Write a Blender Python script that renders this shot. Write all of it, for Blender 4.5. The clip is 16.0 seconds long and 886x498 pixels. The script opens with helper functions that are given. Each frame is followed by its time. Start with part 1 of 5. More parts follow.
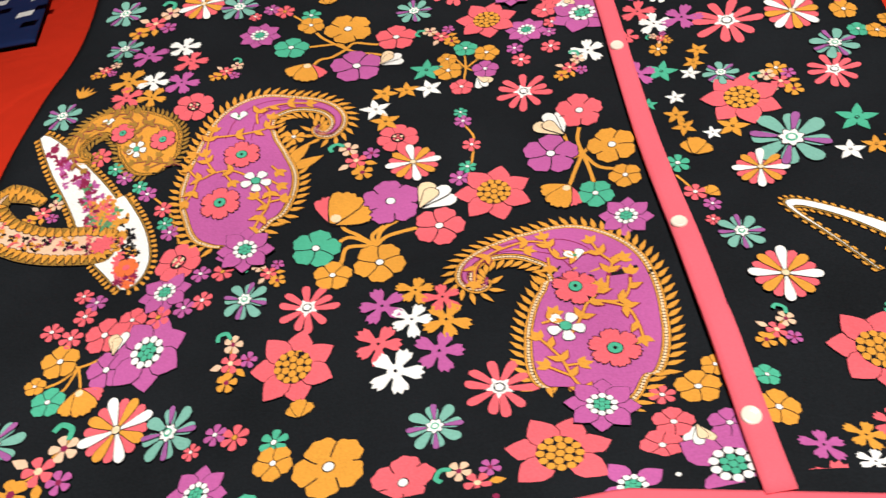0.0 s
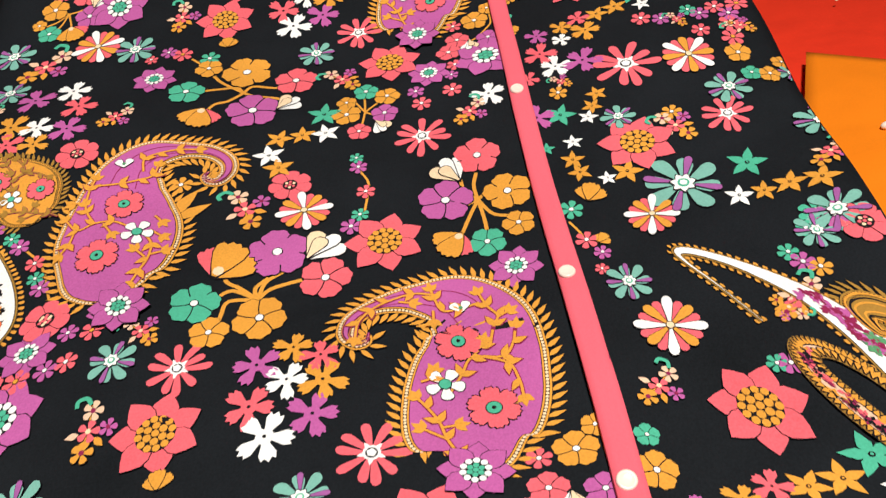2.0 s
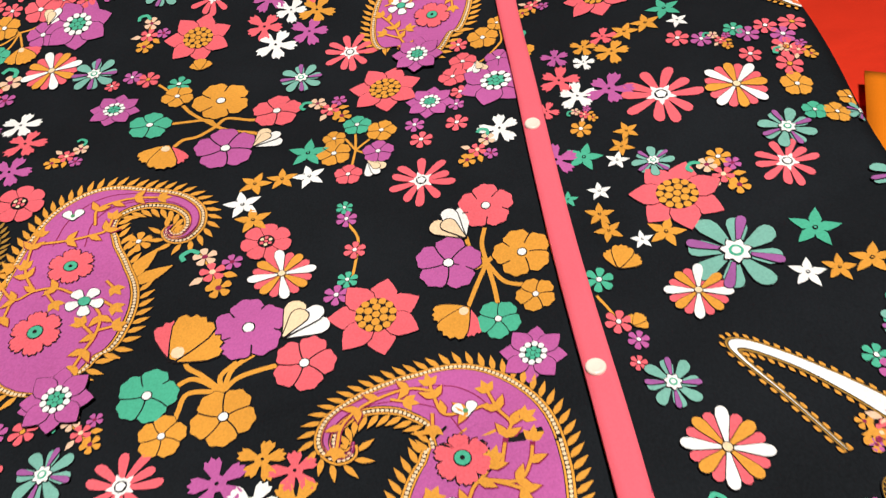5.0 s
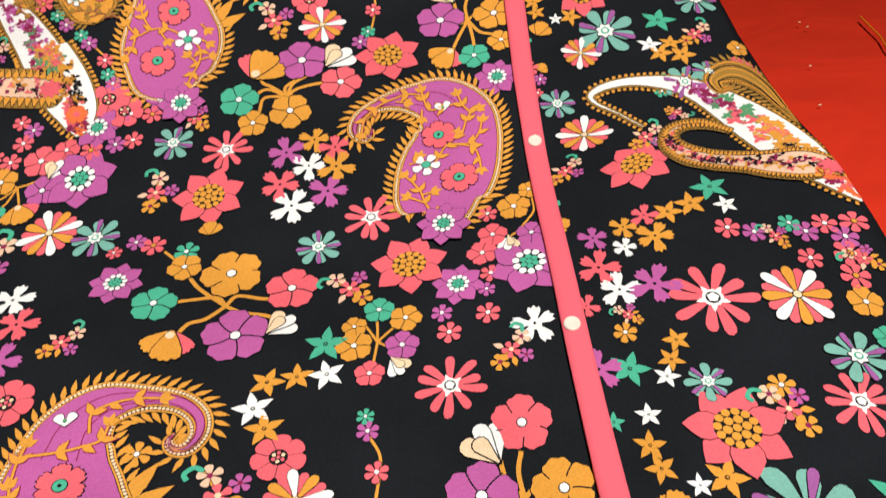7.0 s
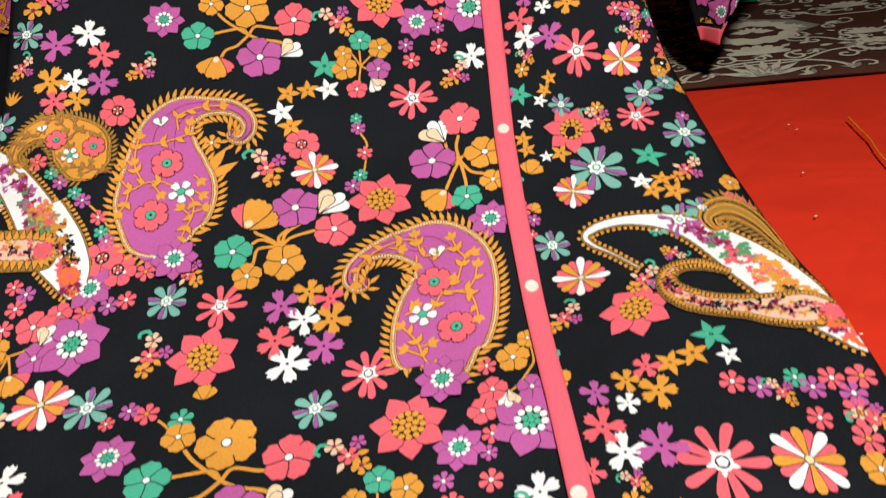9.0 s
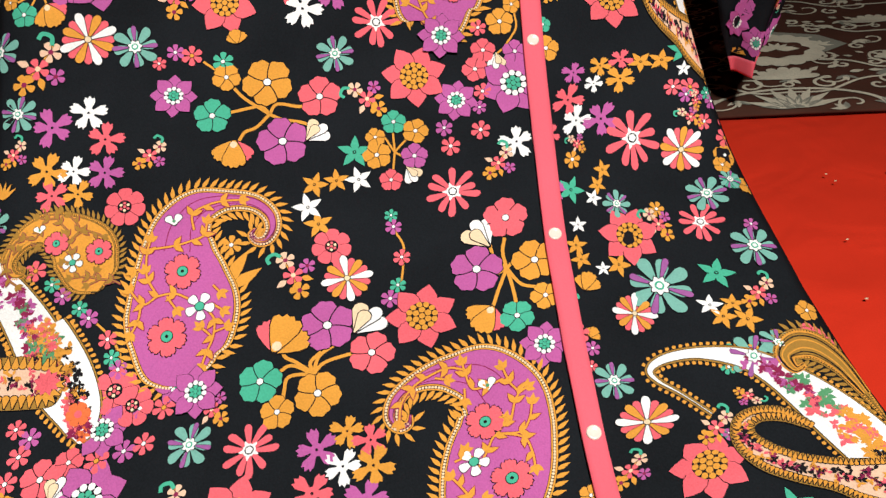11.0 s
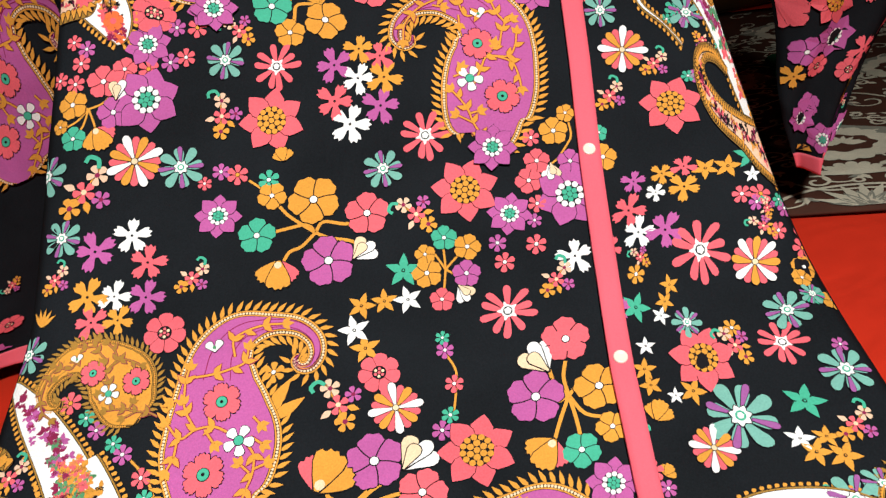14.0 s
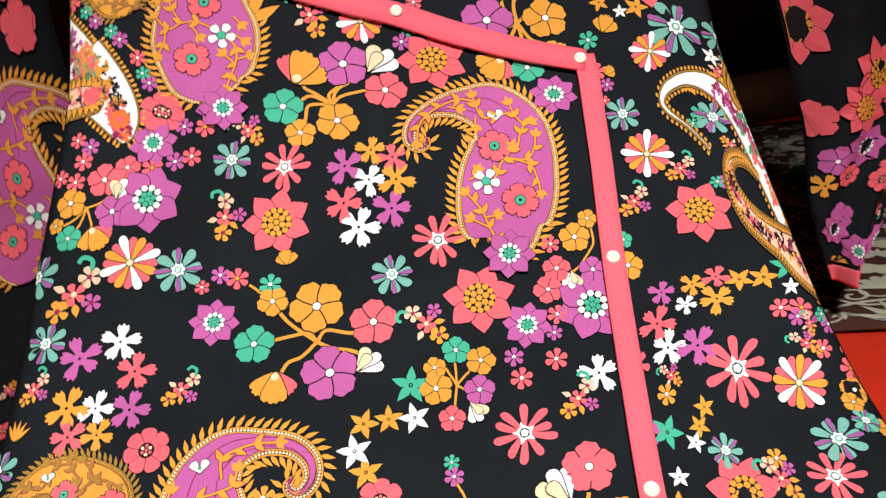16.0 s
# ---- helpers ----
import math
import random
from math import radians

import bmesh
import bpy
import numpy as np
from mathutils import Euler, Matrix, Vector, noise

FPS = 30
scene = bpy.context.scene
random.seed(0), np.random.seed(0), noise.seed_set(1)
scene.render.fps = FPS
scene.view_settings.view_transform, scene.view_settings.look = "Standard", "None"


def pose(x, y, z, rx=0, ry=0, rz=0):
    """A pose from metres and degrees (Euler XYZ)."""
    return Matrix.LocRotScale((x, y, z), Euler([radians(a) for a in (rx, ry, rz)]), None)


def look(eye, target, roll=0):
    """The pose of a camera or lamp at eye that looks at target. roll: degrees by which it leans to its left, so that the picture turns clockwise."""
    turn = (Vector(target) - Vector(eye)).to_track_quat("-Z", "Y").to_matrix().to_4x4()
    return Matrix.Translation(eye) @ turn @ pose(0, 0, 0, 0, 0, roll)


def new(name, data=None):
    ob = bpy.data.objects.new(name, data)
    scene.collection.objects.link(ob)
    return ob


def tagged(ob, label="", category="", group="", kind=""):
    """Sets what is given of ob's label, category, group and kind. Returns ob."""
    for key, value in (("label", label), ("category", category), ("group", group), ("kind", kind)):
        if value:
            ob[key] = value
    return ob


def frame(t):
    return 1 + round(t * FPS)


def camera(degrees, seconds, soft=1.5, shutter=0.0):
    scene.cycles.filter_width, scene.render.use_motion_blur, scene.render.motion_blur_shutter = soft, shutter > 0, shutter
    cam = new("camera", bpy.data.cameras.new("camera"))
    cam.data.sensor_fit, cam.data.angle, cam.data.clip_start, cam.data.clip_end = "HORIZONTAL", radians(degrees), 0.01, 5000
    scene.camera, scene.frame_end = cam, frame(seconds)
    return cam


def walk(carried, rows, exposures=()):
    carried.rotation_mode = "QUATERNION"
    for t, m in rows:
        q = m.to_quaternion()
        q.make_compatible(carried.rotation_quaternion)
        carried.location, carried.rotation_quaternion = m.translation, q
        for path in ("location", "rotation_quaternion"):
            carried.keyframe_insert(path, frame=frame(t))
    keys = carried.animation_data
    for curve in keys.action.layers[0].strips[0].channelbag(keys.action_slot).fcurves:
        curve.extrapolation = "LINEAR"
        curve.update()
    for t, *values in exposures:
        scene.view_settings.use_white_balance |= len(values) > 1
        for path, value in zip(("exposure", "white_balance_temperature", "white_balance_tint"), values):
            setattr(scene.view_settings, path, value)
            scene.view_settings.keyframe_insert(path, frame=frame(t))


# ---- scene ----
cam = camera(58.22, 16.0, soft=1.3, shutter=0.4)
PATH = [
    (0, (-0.1954, -0.6636, 0.3056), (-0.1990, 0.9414, -0.8877), -11.82),
    (0.5, (-0.1690, -0.6653, 0.3024), (-0.1684, 0.9113, -0.9282), -11.68),
    (1, (-0.1696, -0.6668, 0.2951), (-0.0335, 0.9219, -0.9121), -8.76),
    (1.5, (-0.1605, -0.6641, 0.2967), (-0.0360, 0.9568, -0.8682), -10.10),
    (2, (-0.1491, -0.6489, 0.2954), (-0.0516, 0.9921, -0.8436), -10.51),
    (2.5, (-0.1407, -0.6283, 0.3009), (-0.0684, 1.0187, -0.8314), -11.10),
    (3, (-0.1469, -0.6211, 0.2891), (-0.1056, 0.9976, -0.8849), -10.79),
    (3.2, (-0.1494, -0.6191, 0.2888), (-0.0973, 1.0058, -0.8761), -10.57),
    (5.3, (-0.1303, -0.5382, 0.2883), (-0.0678, 1.0813, -0.8836), -11.35),
    (5.5, (-0.1299, -0.5214, 0.3069), (-0.0888, 1.0545, -0.9238), -11.90),
    (6, (-0.1267, -0.4998, 0.3137), (-0.0411, 1.1141, -0.8644), -10.23),
    (6.5, (-0.1398, -0.4729, 0.3425), (-0.0247, 1.1094, -0.8753), -8.93),
    (7, (-0.1317, -0.4786, 0.3407), (-0.0304, 1.1939, -0.7514), -9.19),
    (7.5, (-0.1190, -0.4794, 0.3382), (-0.0518, 1.2281, -0.7011), -11.27),
    (8, (-0.1092, -0.4783, 0.3343), (-0.0510, 1.2712, -0.6332), -12.08),
    (8.5, (-0.1115, -0.4781, 0.3354), (-0.0203, 1.3101, -0.5558), -11.55),
    (9, (-0.1172, -0.4471, 0.3815), (0.0144, 1.3086, -0.5673), -10.94),
    (9.5, (-0.1242, -0.4085, 0.4385), (0.0421, 1.2812, -0.6185), -9.43),
    (9.7, (-0.1186, -0.3877, 0.4532), (0.0325, 1.2720, -0.6525), -9.43),
    (11.8, (-0.1435, -0.3348, 0.4618), (0.0425, 1.3985, -0.5186), -9.47),
    (12, (-0.1249, -0.3536, 0.4551), (-0.0307, 1.4337, -0.4374), -11.27),
    (12.5, (-0.1330, -0.3374, 0.4649), (-0.0347, 1.4487, -0.4296), -11.97),
    (13, (-0.1088, -0.3123, 0.4832), (-0.0957, 1.4410, -0.4789), -13.00),
    (13.5, (-0.1266, -0.3055, 0.4678), (-0.0418, 1.4760, -0.4373), -10.92),
    (14, (-0.1279, -0.2993, 0.4612), (-0.0434, 1.5050, -0.3975), -11.70),
    (14.5, (-0.1310, -0.2841, 0.4582), (-0.0132, 1.5358, -0.3627), -10.45),
    (15, (-0.1488, -0.2862, 0.4539), (0.0264, 1.5775, -0.2504), -7.80),
    (15.5, (-0.1449, -0.2574, 0.4797), (0.0255, 1.5845, -0.2807), -7.33),
    (16, (-0.1198, -0.2640, 0.4465), (-0.0317, 1.6410, -0.1563), -10.79),
]
walk(cam, [(t, look(eye, target, roll)) for t, eye, target, roll in PATH], [(0.0, 0.0, 6450, 8), (5.0, -0.02, 6400, 8), (9.5, 0.0, 6250, 7), (12.0, 0.14, 6150, 6), (15.0, 0.26, 6100, 5), (16.0, 0.30, 6100, 5)])

# ---- light: an added, unseen warm spot high beyond the hem, its soft cone dimming the background, and faint light from the rest of the room ----
world = bpy.data.worlds.new("room_light")
scene.world = world
world.use_nodes = True
world.node_tree.nodes["Background"].inputs["Color"].default_value = (1.0, 0.93, 0.84, 1)
world.node_tree.nodes["Background"].inputs["Strength"].default_value = 0.05
lamp_data = bpy.data.lights.new("lamp_light", "SPOT")
lamp_data.energy, lamp_data.shadow_soft_size = 138.0, 0.08
lamp_data.spot_size, lamp_data.spot_blend = radians(94), 0.95
lamp_data.color = (1.0, 0.95, 0.88)
lamp = new("lamp_light", lamp_data)
lamp.matrix_world = look((0.0, -0.86, 1.46), (-0.14, -0.24, 0.08))


# ---- materials ----
def node_material(name, rough=0.85, sheen=0.0):
    mat = bpy.data.materials.new(name)
    mat.use_nodes = True
    tree = mat.node_tree
    bsdf = tree.nodes["Principled BSDF"]
    bsdf.inputs["Roughness"].default_value = rough
    bsdf.inputs["Specular IOR Level"].default_value = 0.12
    if sheen:
        bsdf.inputs["Sheen Weight"].default_value = sheen
        bsdf.inputs["Sheen Roughness"].default_value = 0.4
    return mat, tree, bsdf


def cloth_material(name, colour, spread=0.10, weave=1500.0, bump=0.25, rough=0.85, sheen=0.0, crease=0.5):
    """Printed or dyed cotton: thread-scale mottling, broad unevenness, weave relief and soft creases."""
    mat, tree, bsdf = node_material(name, rough, sheen)
    n, l = tree.nodes, tree.links
    place = n.new("ShaderNodeTexCoord")
    fine = n.new("ShaderNodeTexNoise")
    fine.inputs["Scale"].default_value, fine.inputs["Detail"].default_value = 900.0, 3.0
    broad = n.new("ShaderNodeTexNoise")
    broad.inputs["Scale"].default_value, broad.inputs["Detail"].default_value = 14.0, 4.0
    mix = n.new("ShaderNodeMath")
    mix.operation = "ADD"
    l.new(place.outputs["Object"], fine.inputs["Vector"])
    l.new(place.outputs["Object"], broad.inputs["Vector"])
    l.new(fine.outputs["Fac"], mix.inputs[0])
    l.new(broad.outputs["Fac"], mix.inputs[1])
    ramp = n.new("ShaderNodeMapRange")
    ramp.inputs["From Min"].default_value, ramp.inputs["From Max"].default_value = 0.6, 1.4
    ramp.inputs["To Min"].default_value, ramp.inputs["To Max"].default_value = 1 - spread, 1 + spread
    l.new(mix.outputs[0], ramp.inputs["Value"])
    tint = n.new("ShaderNodeMix")
    tint.data_type, tint.blend_type = "RGBA", "MULTIPLY"
    tint.inputs["Factor"].default_value = 1.0
    tint.inputs["A"].default_value = (*colour, 1)
    l.new(ramp.outputs["Result"], tint.inputs["B"])
    l.new(tint.outputs["Result"], bsdf.inputs["Base Color"])
    wave = n.new("ShaderNodeTexNoise")
    wave.inputs["Scale"].default_value, wave.inputs["Detail"].default_value = weave, 1.0
    l.new(place.outputs["Object"], wave.inputs["Vector"])
    fold = n.new("ShaderNodeTexNoise")
    fold.inputs["Scale"].default_value, fold.inputs["Detail"].default_value = 9.0, 2.0
    fold.inputs["Distortion"].default_value = 0.6
    l.new(place.outputs["Object"], fold.inputs["Vector"])
    b1, b2 = n.new("ShaderNodeBump"), n.new("ShaderNodeBump")
    b1.inputs["Strength"].default_value, b1.inputs["Distance"].default_value = bump, 0.0003
    b2.inputs["Strength"].default_value, b2.inputs["Distance"].default_value = crease, 0.012
    l.new(fold.outputs["Fac"], b2.inputs["Height"])
    l.new(wave.outputs["Fac"], b1.inputs["Height"])
    l.new(b2.outputs["Normal"], b1.inputs["Normal"])
    l.new(b1.outputs["Normal"], bsdf.inputs["Normal"])
    return mat


INK = {
    "dark": (0.012, 0.010, 0.012),
    "coral": (0.79, 0.125, 0.155),
    "purple": (0.47, 0.104, 0.325),
    "gold": (0.70, 0.31, 0.045),
    "teal": (0.075, 0.42, 0.27),
    "mist": (0.19, 0.43, 0.36),
    "mauve": (0.33, 0.10, 0.31),
    "white": (0.86, 0.84, 0.82),
    "cream": (0.84, 0.62, 0.40),
    "pale": (0.80, 0.52, 0.36),
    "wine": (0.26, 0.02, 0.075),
    "ochre": (0.36, 0.19, 0.035),
    "lime": (0.10, 0.30, 0.14),
    "orange": (0.80, 0.16, 0.05),
}
INKS = {key: cloth_material("print_" + key, rgb, spread=0.2, crease=0.8) for key, rgb in INK.items()}
BLACK_CLOTH = cloth_material("black_cotton", (0.0080, 0.0097, 0.0122), spread=0.45, bump=0.7, crease=1.0)
CORAL_CLOTH = cloth_material("coral_cotton", (0.82, 0.13, 0.175), spread=0.08, bump=0.4)
RED_SHEET = cloth_material("red_bedsheet", (0.72, 0.034, 0.012), spread=0.08, bump=0.4, crease=0.7)
ORANGE_CLOTH = cloth_material("orange_cotton", (0.80, 0.20, 0.006), spread=0.08)
BLUE_CLOTH = cloth_material("blue_cotton", (0.012, 0.025, 0.10), spread=0.2)
GREEN_CLOTH = cloth_material("green_cotton", (0.01, 0.22, 0.075), spread=0.12)
BROWN_WEAVE = cloth_material("brown_woven_cover", (0.075, 0.029, 0.019), spread=0.3, weave=700.0, bump=0.9)
BEIGE_WEAVE = cloth_material("beige_woven_pattern", (0.62, 0.56, 0.43), spread=0.3, weave=700.0, bump=0.9)
GREY_WEAVE = cloth_material("grey_woven_pattern", (0.26, 0.25, 0.20), spread=0.3, weave=700.0, bump=0.9)
WALL_PAINT = cloth_material("wall_paint", (0.42, 0.36, 0.28), spread=0.08, weave=60.0, bump=0.2, crease=0.05)
WOOD = cloth_material("brown_wood", (0.12, 0.055, 0.02), spread=0.3, weave=90.0, bump=0.3, rough=0.5)
PEARL, pearl_tree, pearl_bsdf = node_material("pearl_button", 0.22)
pearl_noise = pearl_tree.nodes.new("ShaderNodeTexNoise")
pearl_noise.inputs["Scale"].default_value = 260.0
pearl_ramp = pearl_tree.nodes.new("ShaderNodeValToRGB")
pearl_ramp.color_ramp.elements[0].color = (0.78, 0.62, 0.50, 1)
pearl_ramp.color_ramp.elements[1].color = (0.90, 0.82, 0.74, 1)
pearl_tree.links.new(pearl_noise.outputs["Fac"], pearl_ramp.inputs["Fac"])
pearl_tree.links.new(pearl_ramp.outputs["Color"], pearl_bsdf.inputs["Base Color"])
pearl_bsdf.inputs["Specular IOR Level"].default_value = 0.6


# ---- the lie of the garment: flat on the bed at the hem, rising towards the shoulders ----
BEND_AT = np.array([-0.75, -0.45, -0.32, -0.2, -0.1, 0.0, 0.1, 0.2, 0.32, 0.45, 0.75])
BEND = np.radians([-4.49, 20.56, 3.43, 19.52, 9.11, 31.38, 28.89, 41.56, 50.81, 56.24, 80.04])
STEP = 0.005
GRID_V = np.arange(-1.2, 1.2 + STEP / 2, STEP)
_turns = np.interp(GRID_V, BEND_AT, BEND)
_mid = (_turns[1:] + _turns[:-1]) / 2
LIE_Y = np.concatenate([[0], np.cumsum(np.cos(_mid)) * STEP])
LIE_Z = np.concatenate([[0], np.cumsum(np.sin(_mid)) * STEP])
LIE_Y -= LIE_Y[240]
LIE_Z += 0.1123 - LIE_Z[240]
HEM_V = -0.4955
TOP_V = 0.74


def table(xs, ys):
    """A quick look-up of a broken line over the garment's length."""
    return [float(y) for y in np.interp(GRID_V, xs, ys)]


# the middle of the button band and the side edges, along the garment
BAND_LINE = table([-0.56, -0.5, -0.42, -0.34, -0.26, -0.18, -0.1, -0.03, 0.04, 0.11, 0.18, 0.26, 0.34, 0.41, 0.6], [-0.091, -0.0834, -0.0745, -0.0672, -0.0597, -0.0519, -0.0423, -0.0353, -0.0271, -0.0165, -0.0034, 0.0102, 0.0253, 0.0366, 0.05])
LEFT_LINE = table([-0.55, -0.35, -0.14, 0.16, 0.22, 0.28, 0.34, 0.4, 0.46, 0.6], [-0.58, -0.51, -0.4524, -0.3903, -0.3744, -0.3671, -0.3574, -0.345, -0.3328, -0.32])
RIGHT_LINE = table([-0.55, -0.45, -0.38, -0.32, -0.26, -0.2, -0.14, -0.08, -0.02, 0.04, 0.1, 0.16, 0.22, 0.28, 0.34, 0.42, 0.58, 0.7], [0.03, 0.052, 0.0665, 0.0808, 0.0919, 0.1028, 0.114, 0.1247, 0.123, 0.1199, 0.1217, 0.1245, 0.1299, 0.1354, 0.1384, 0.142, 0.16, 0.12])
RIGHT_LINE = [u + 0.006 for u in RIGHT_LINE]
TURN_LINE = table(BEND_AT, BEND)
LIE_Y, LIE_Z = [float(y) for y in LIE_Y], [float(z) for z in LIE_Z]


def read(line_table, v):
    f = (v + 1.2) / STEP
    i = min(max(int(f), 0), len(line_table) - 2)
    return line_table[i] + (line_table[i + 1] - line_table[i]) * (f - i)


def band_u(v):
    return read(BAND_LINE, v)


def left_u(v):
    return read(LEFT_LINE, v)


def right_u(v):
    return read(RIGHT_LINE, v)


def hem_v(u):
    return HEM_V - (0.20 if u > -0.066 else -0.02) * (u + 0.066)


def ripple(u, v):
    """Gentle unevenness of cloth, stronger beside the button band and at the side edges."""
    w = 0.0016 * math.sin(17 * u + 5 * v + 0.6) + 0.0012 * math.sin(23 * v - 9 * u + 1.0)
    off = (u - band_u(v) - 0.045) / 0.012
    near = math.exp(-off * off) * math.exp(-(((v - 0.05) / 0.14) ** 2)) if abs(off) < 3 else 0.0
    return w - 0.0015 * near


SAG = [-0.01, 0.0128, -0.0123, -0.0107, 0.0021, 0.0032]


def sag(u, v):
    """The broad swell of the garment where it lies over what is under it."""
    x, w = min(max((u + 0.15) / 0.2, -1.5), 1.4), min(max(v / 0.3, -1.5), 1.5)
    return SAG[0] * x + SAG[1] * x * x + SAG[2] * x * w + SAG[3] * x * x * w + SAG[4] * x**3 + SAG[5] * x * w * w


def cloth(u, v, lift=0.0):
    """The point of the garment at u across and v along it, and lift metres off its face."""
    a = read(TURN_LINE, v)
    h = ripple(u, v) + sag(u, v) + lift
    edge = min(u - left_u(v), right_u(v) - u)
    h -= 0.010 * math.exp(-max(edge, 0.0) / 0.012) * (1 if v > -0.25 else max(0.0, 1 + (v + 0.25) / 0.15))
    z = read(LIE_Z, v) + math.cos(a) * h
    return Vector((u, read(LIE_Y, v) - math.sin(a) * h, z if z > 0.03 else 0.012 + 0.018 * math.exp((z - 0.03) / 0.018) + 0.4 * lift))


# ---- mesh helpers ----
def mesh_object(name, verts, faces, mats, slots=None, smooth=True):
    me = bpy.data.meshes.new(name)
    me.from_pydata([tuple(p) for p in verts], [], faces)
    for m in mats:
        me.materials.append(m)
    if slots is not None:
        me.polygons.foreach_set("material_index", slots)
    me.polygons.foreach_set("use_smooth", [smooth] * len(me.polygons))
    me.update()
    return new(name, me)


def part(name, bm, material, parent, label=""):
    """Links a bmesh as one mesh object under a thing or a part."""
    me = bpy.data.meshes.new(name)
    bm.to_mesh(me)
    bm.free()
    me.materials.append(material)
    for p in me.polygons:
        p.use_smooth = True
    ob = new(name, me)
    ob.parent = parent
    return tagged(ob, label)


def sheet(name, rows, material, thick, parent=None, flip=False):
    """A cloth sheet from a grid of points, with thickness."""
    bm = bmesh.new()
    grid = [[bm.verts.new(p) for p in row] for row in rows]
    for a, b in zip(grid, grid[1:]):
        for i in range(len(a) - 1):
            quad = (a[i], a[i + 1], b[i + 1], b[i])
            bm.faces.new(quad[::-1] if flip else quad)
    bm.normal_update()
    bmesh.ops.solidify(bm, geom=bm.faces[:], thickness=thick)
    return part(name, bm, material, parent)


def box(bm, x0, y0, z0, x1, y1, z1, bevel=0.0):
    made = bmesh.ops.create_cube(bm, size=1.0, matrix=Matrix.LocRotScale(((x0 + x1) / 2, (y0 + y1) / 2, (z0 + z1) / 2), None, (x1 - x0, y1 - y0, z1 - z0)))
    if bevel:
        edges = list({e for v in made["verts"] for e in v.link_edges})
        bmesh.ops.bevel(bm, geom=edges, offset=bevel, segments=2, affect="EDGES")
    return bm


def thing(name, label, category, group=""):
    return tagged(new(name), label, category, group)


# ---- the room that closes the place ----
def structure(name, size, material, label):
    bm = bmesh.new()
    box(bm, *size)
    return tagged(part(name, bm, material, None), label, "", "", "structure")


structure("floor", (-2.6, -2.6, -0.62, 2.6, 3.0, -0.5), BROWN_WEAVE, "dark brown floor under the bed")
structure("wall_north", (-2.6, 3.0, -0.5, 2.6, 3.12, 2.3), WALL_PAINT, "plain painted wall behind the bed in shade")
structure("wall_south", (-2.6, -2.72, -0.5, 2.6, -2.6, 2.3), WALL_PAINT, "plain painted wall")
structure("wall_east", (2.6, -2.72, -0.5, 2.72, 3.12, 2.3), WALL_PAINT, "plain painted wall")
structure("wall_west", (-2.72, -2.72, -0.5, -2.6, 3.12, 2.3), WALL_PAINT, "plain painted wall")
structure("ceiling", (-2.72, -2.72, 2.3, 2.72, 3.12, 2.4), WALL_PAINT, "plain painted ceiling")


# ---- bed and covers ----
BED_TURN = radians(-23)
EX, EY = Vector((math.cos(BED_TURN), math.sin(BED_TURN), 0)), Vector((-math.sin(BED_TURN), math.cos(BED_TURN), 0))
COVER_ORIGIN = Vector((0.33, 0.532, 0.0))


def on_bed(a, b, z=0.0):
    """A place on the bed: a along the edge of the brown cover, b beyond it."""
    return COVER_ORIGIN + EX * a + EY * b + Vector((0, 0, z))


bed = thing("bed", "wide bed with a wooden base under a red sheet", "bed")
bm = bmesh.new()
box(bm, -1.7, -1.5, -0.5, 1.7, 2.0, -0.16, 0.02)
part("base", bm, WOOD, bed)
bm = bmesh.new()
box(bm, -1.66, -1.46, -0.16, 1.66, 1.96, -0.008, 0.03)
part("mattress", bm, WALL_PAINT, bed)

red_sheet = thing("bedsheet", "plain bright red cotton sheet spread over the bed", "bedsheet")
rows = []
for j in range(61):
    y = -1.5 + 3.4 * j / 60
    rows.append([(x, y, 0.002 + 0.0022 * math.sin(9 * x + 4 * y) + 0.0016 * math.sin(15 * y - 6 * x)) for x in [-1.7 + 3.4 * i / 60 for i in range(61)]])
sheet("cover_cloth", rows, RED_SHEET, 0.004, red_sheet)

cover = thing("woven_cover", "dark brown woven bed cover with beige floral medallions", "bed cover")
rows = [[tuple(on_bed(a, b, 0.008 + 0.002 * math.sin(11 * a + 7 * b))) for a in [-1.5 + 2.7 * i / 50 for i in range(51)]] for b in [1.15 * j / 24 for j in range(25)]]
sheet("ground_weave", rows, BROWN_WEAVE, 0.004, cover)


# ---- flat pattern drawing: polygons laid on a surface ----
class Ink:
    """Collects flat coloured shapes; each shape lies a hair above the one before it."""

    def __init__(self):
        self.shapes = []

    def add(self, colour, layer, points):
        self.shapes.append((colour, layer, points))

    def strip(self, colour, layer, left, right):
        for i in range(len(left) - 1):
            self.shapes.append((colour, layer, [left[i], left[i + 1], right[i + 1], right[i]]))


def disc(ink, colour, layer, x, y, r, n=12, squash=1.0):
    ink.add(colour, layer, [(x + r * math.cos(2 * math.pi * i / n), y + r * squash * math.sin(2 * math.pi * i / n)) for i in range(n)])


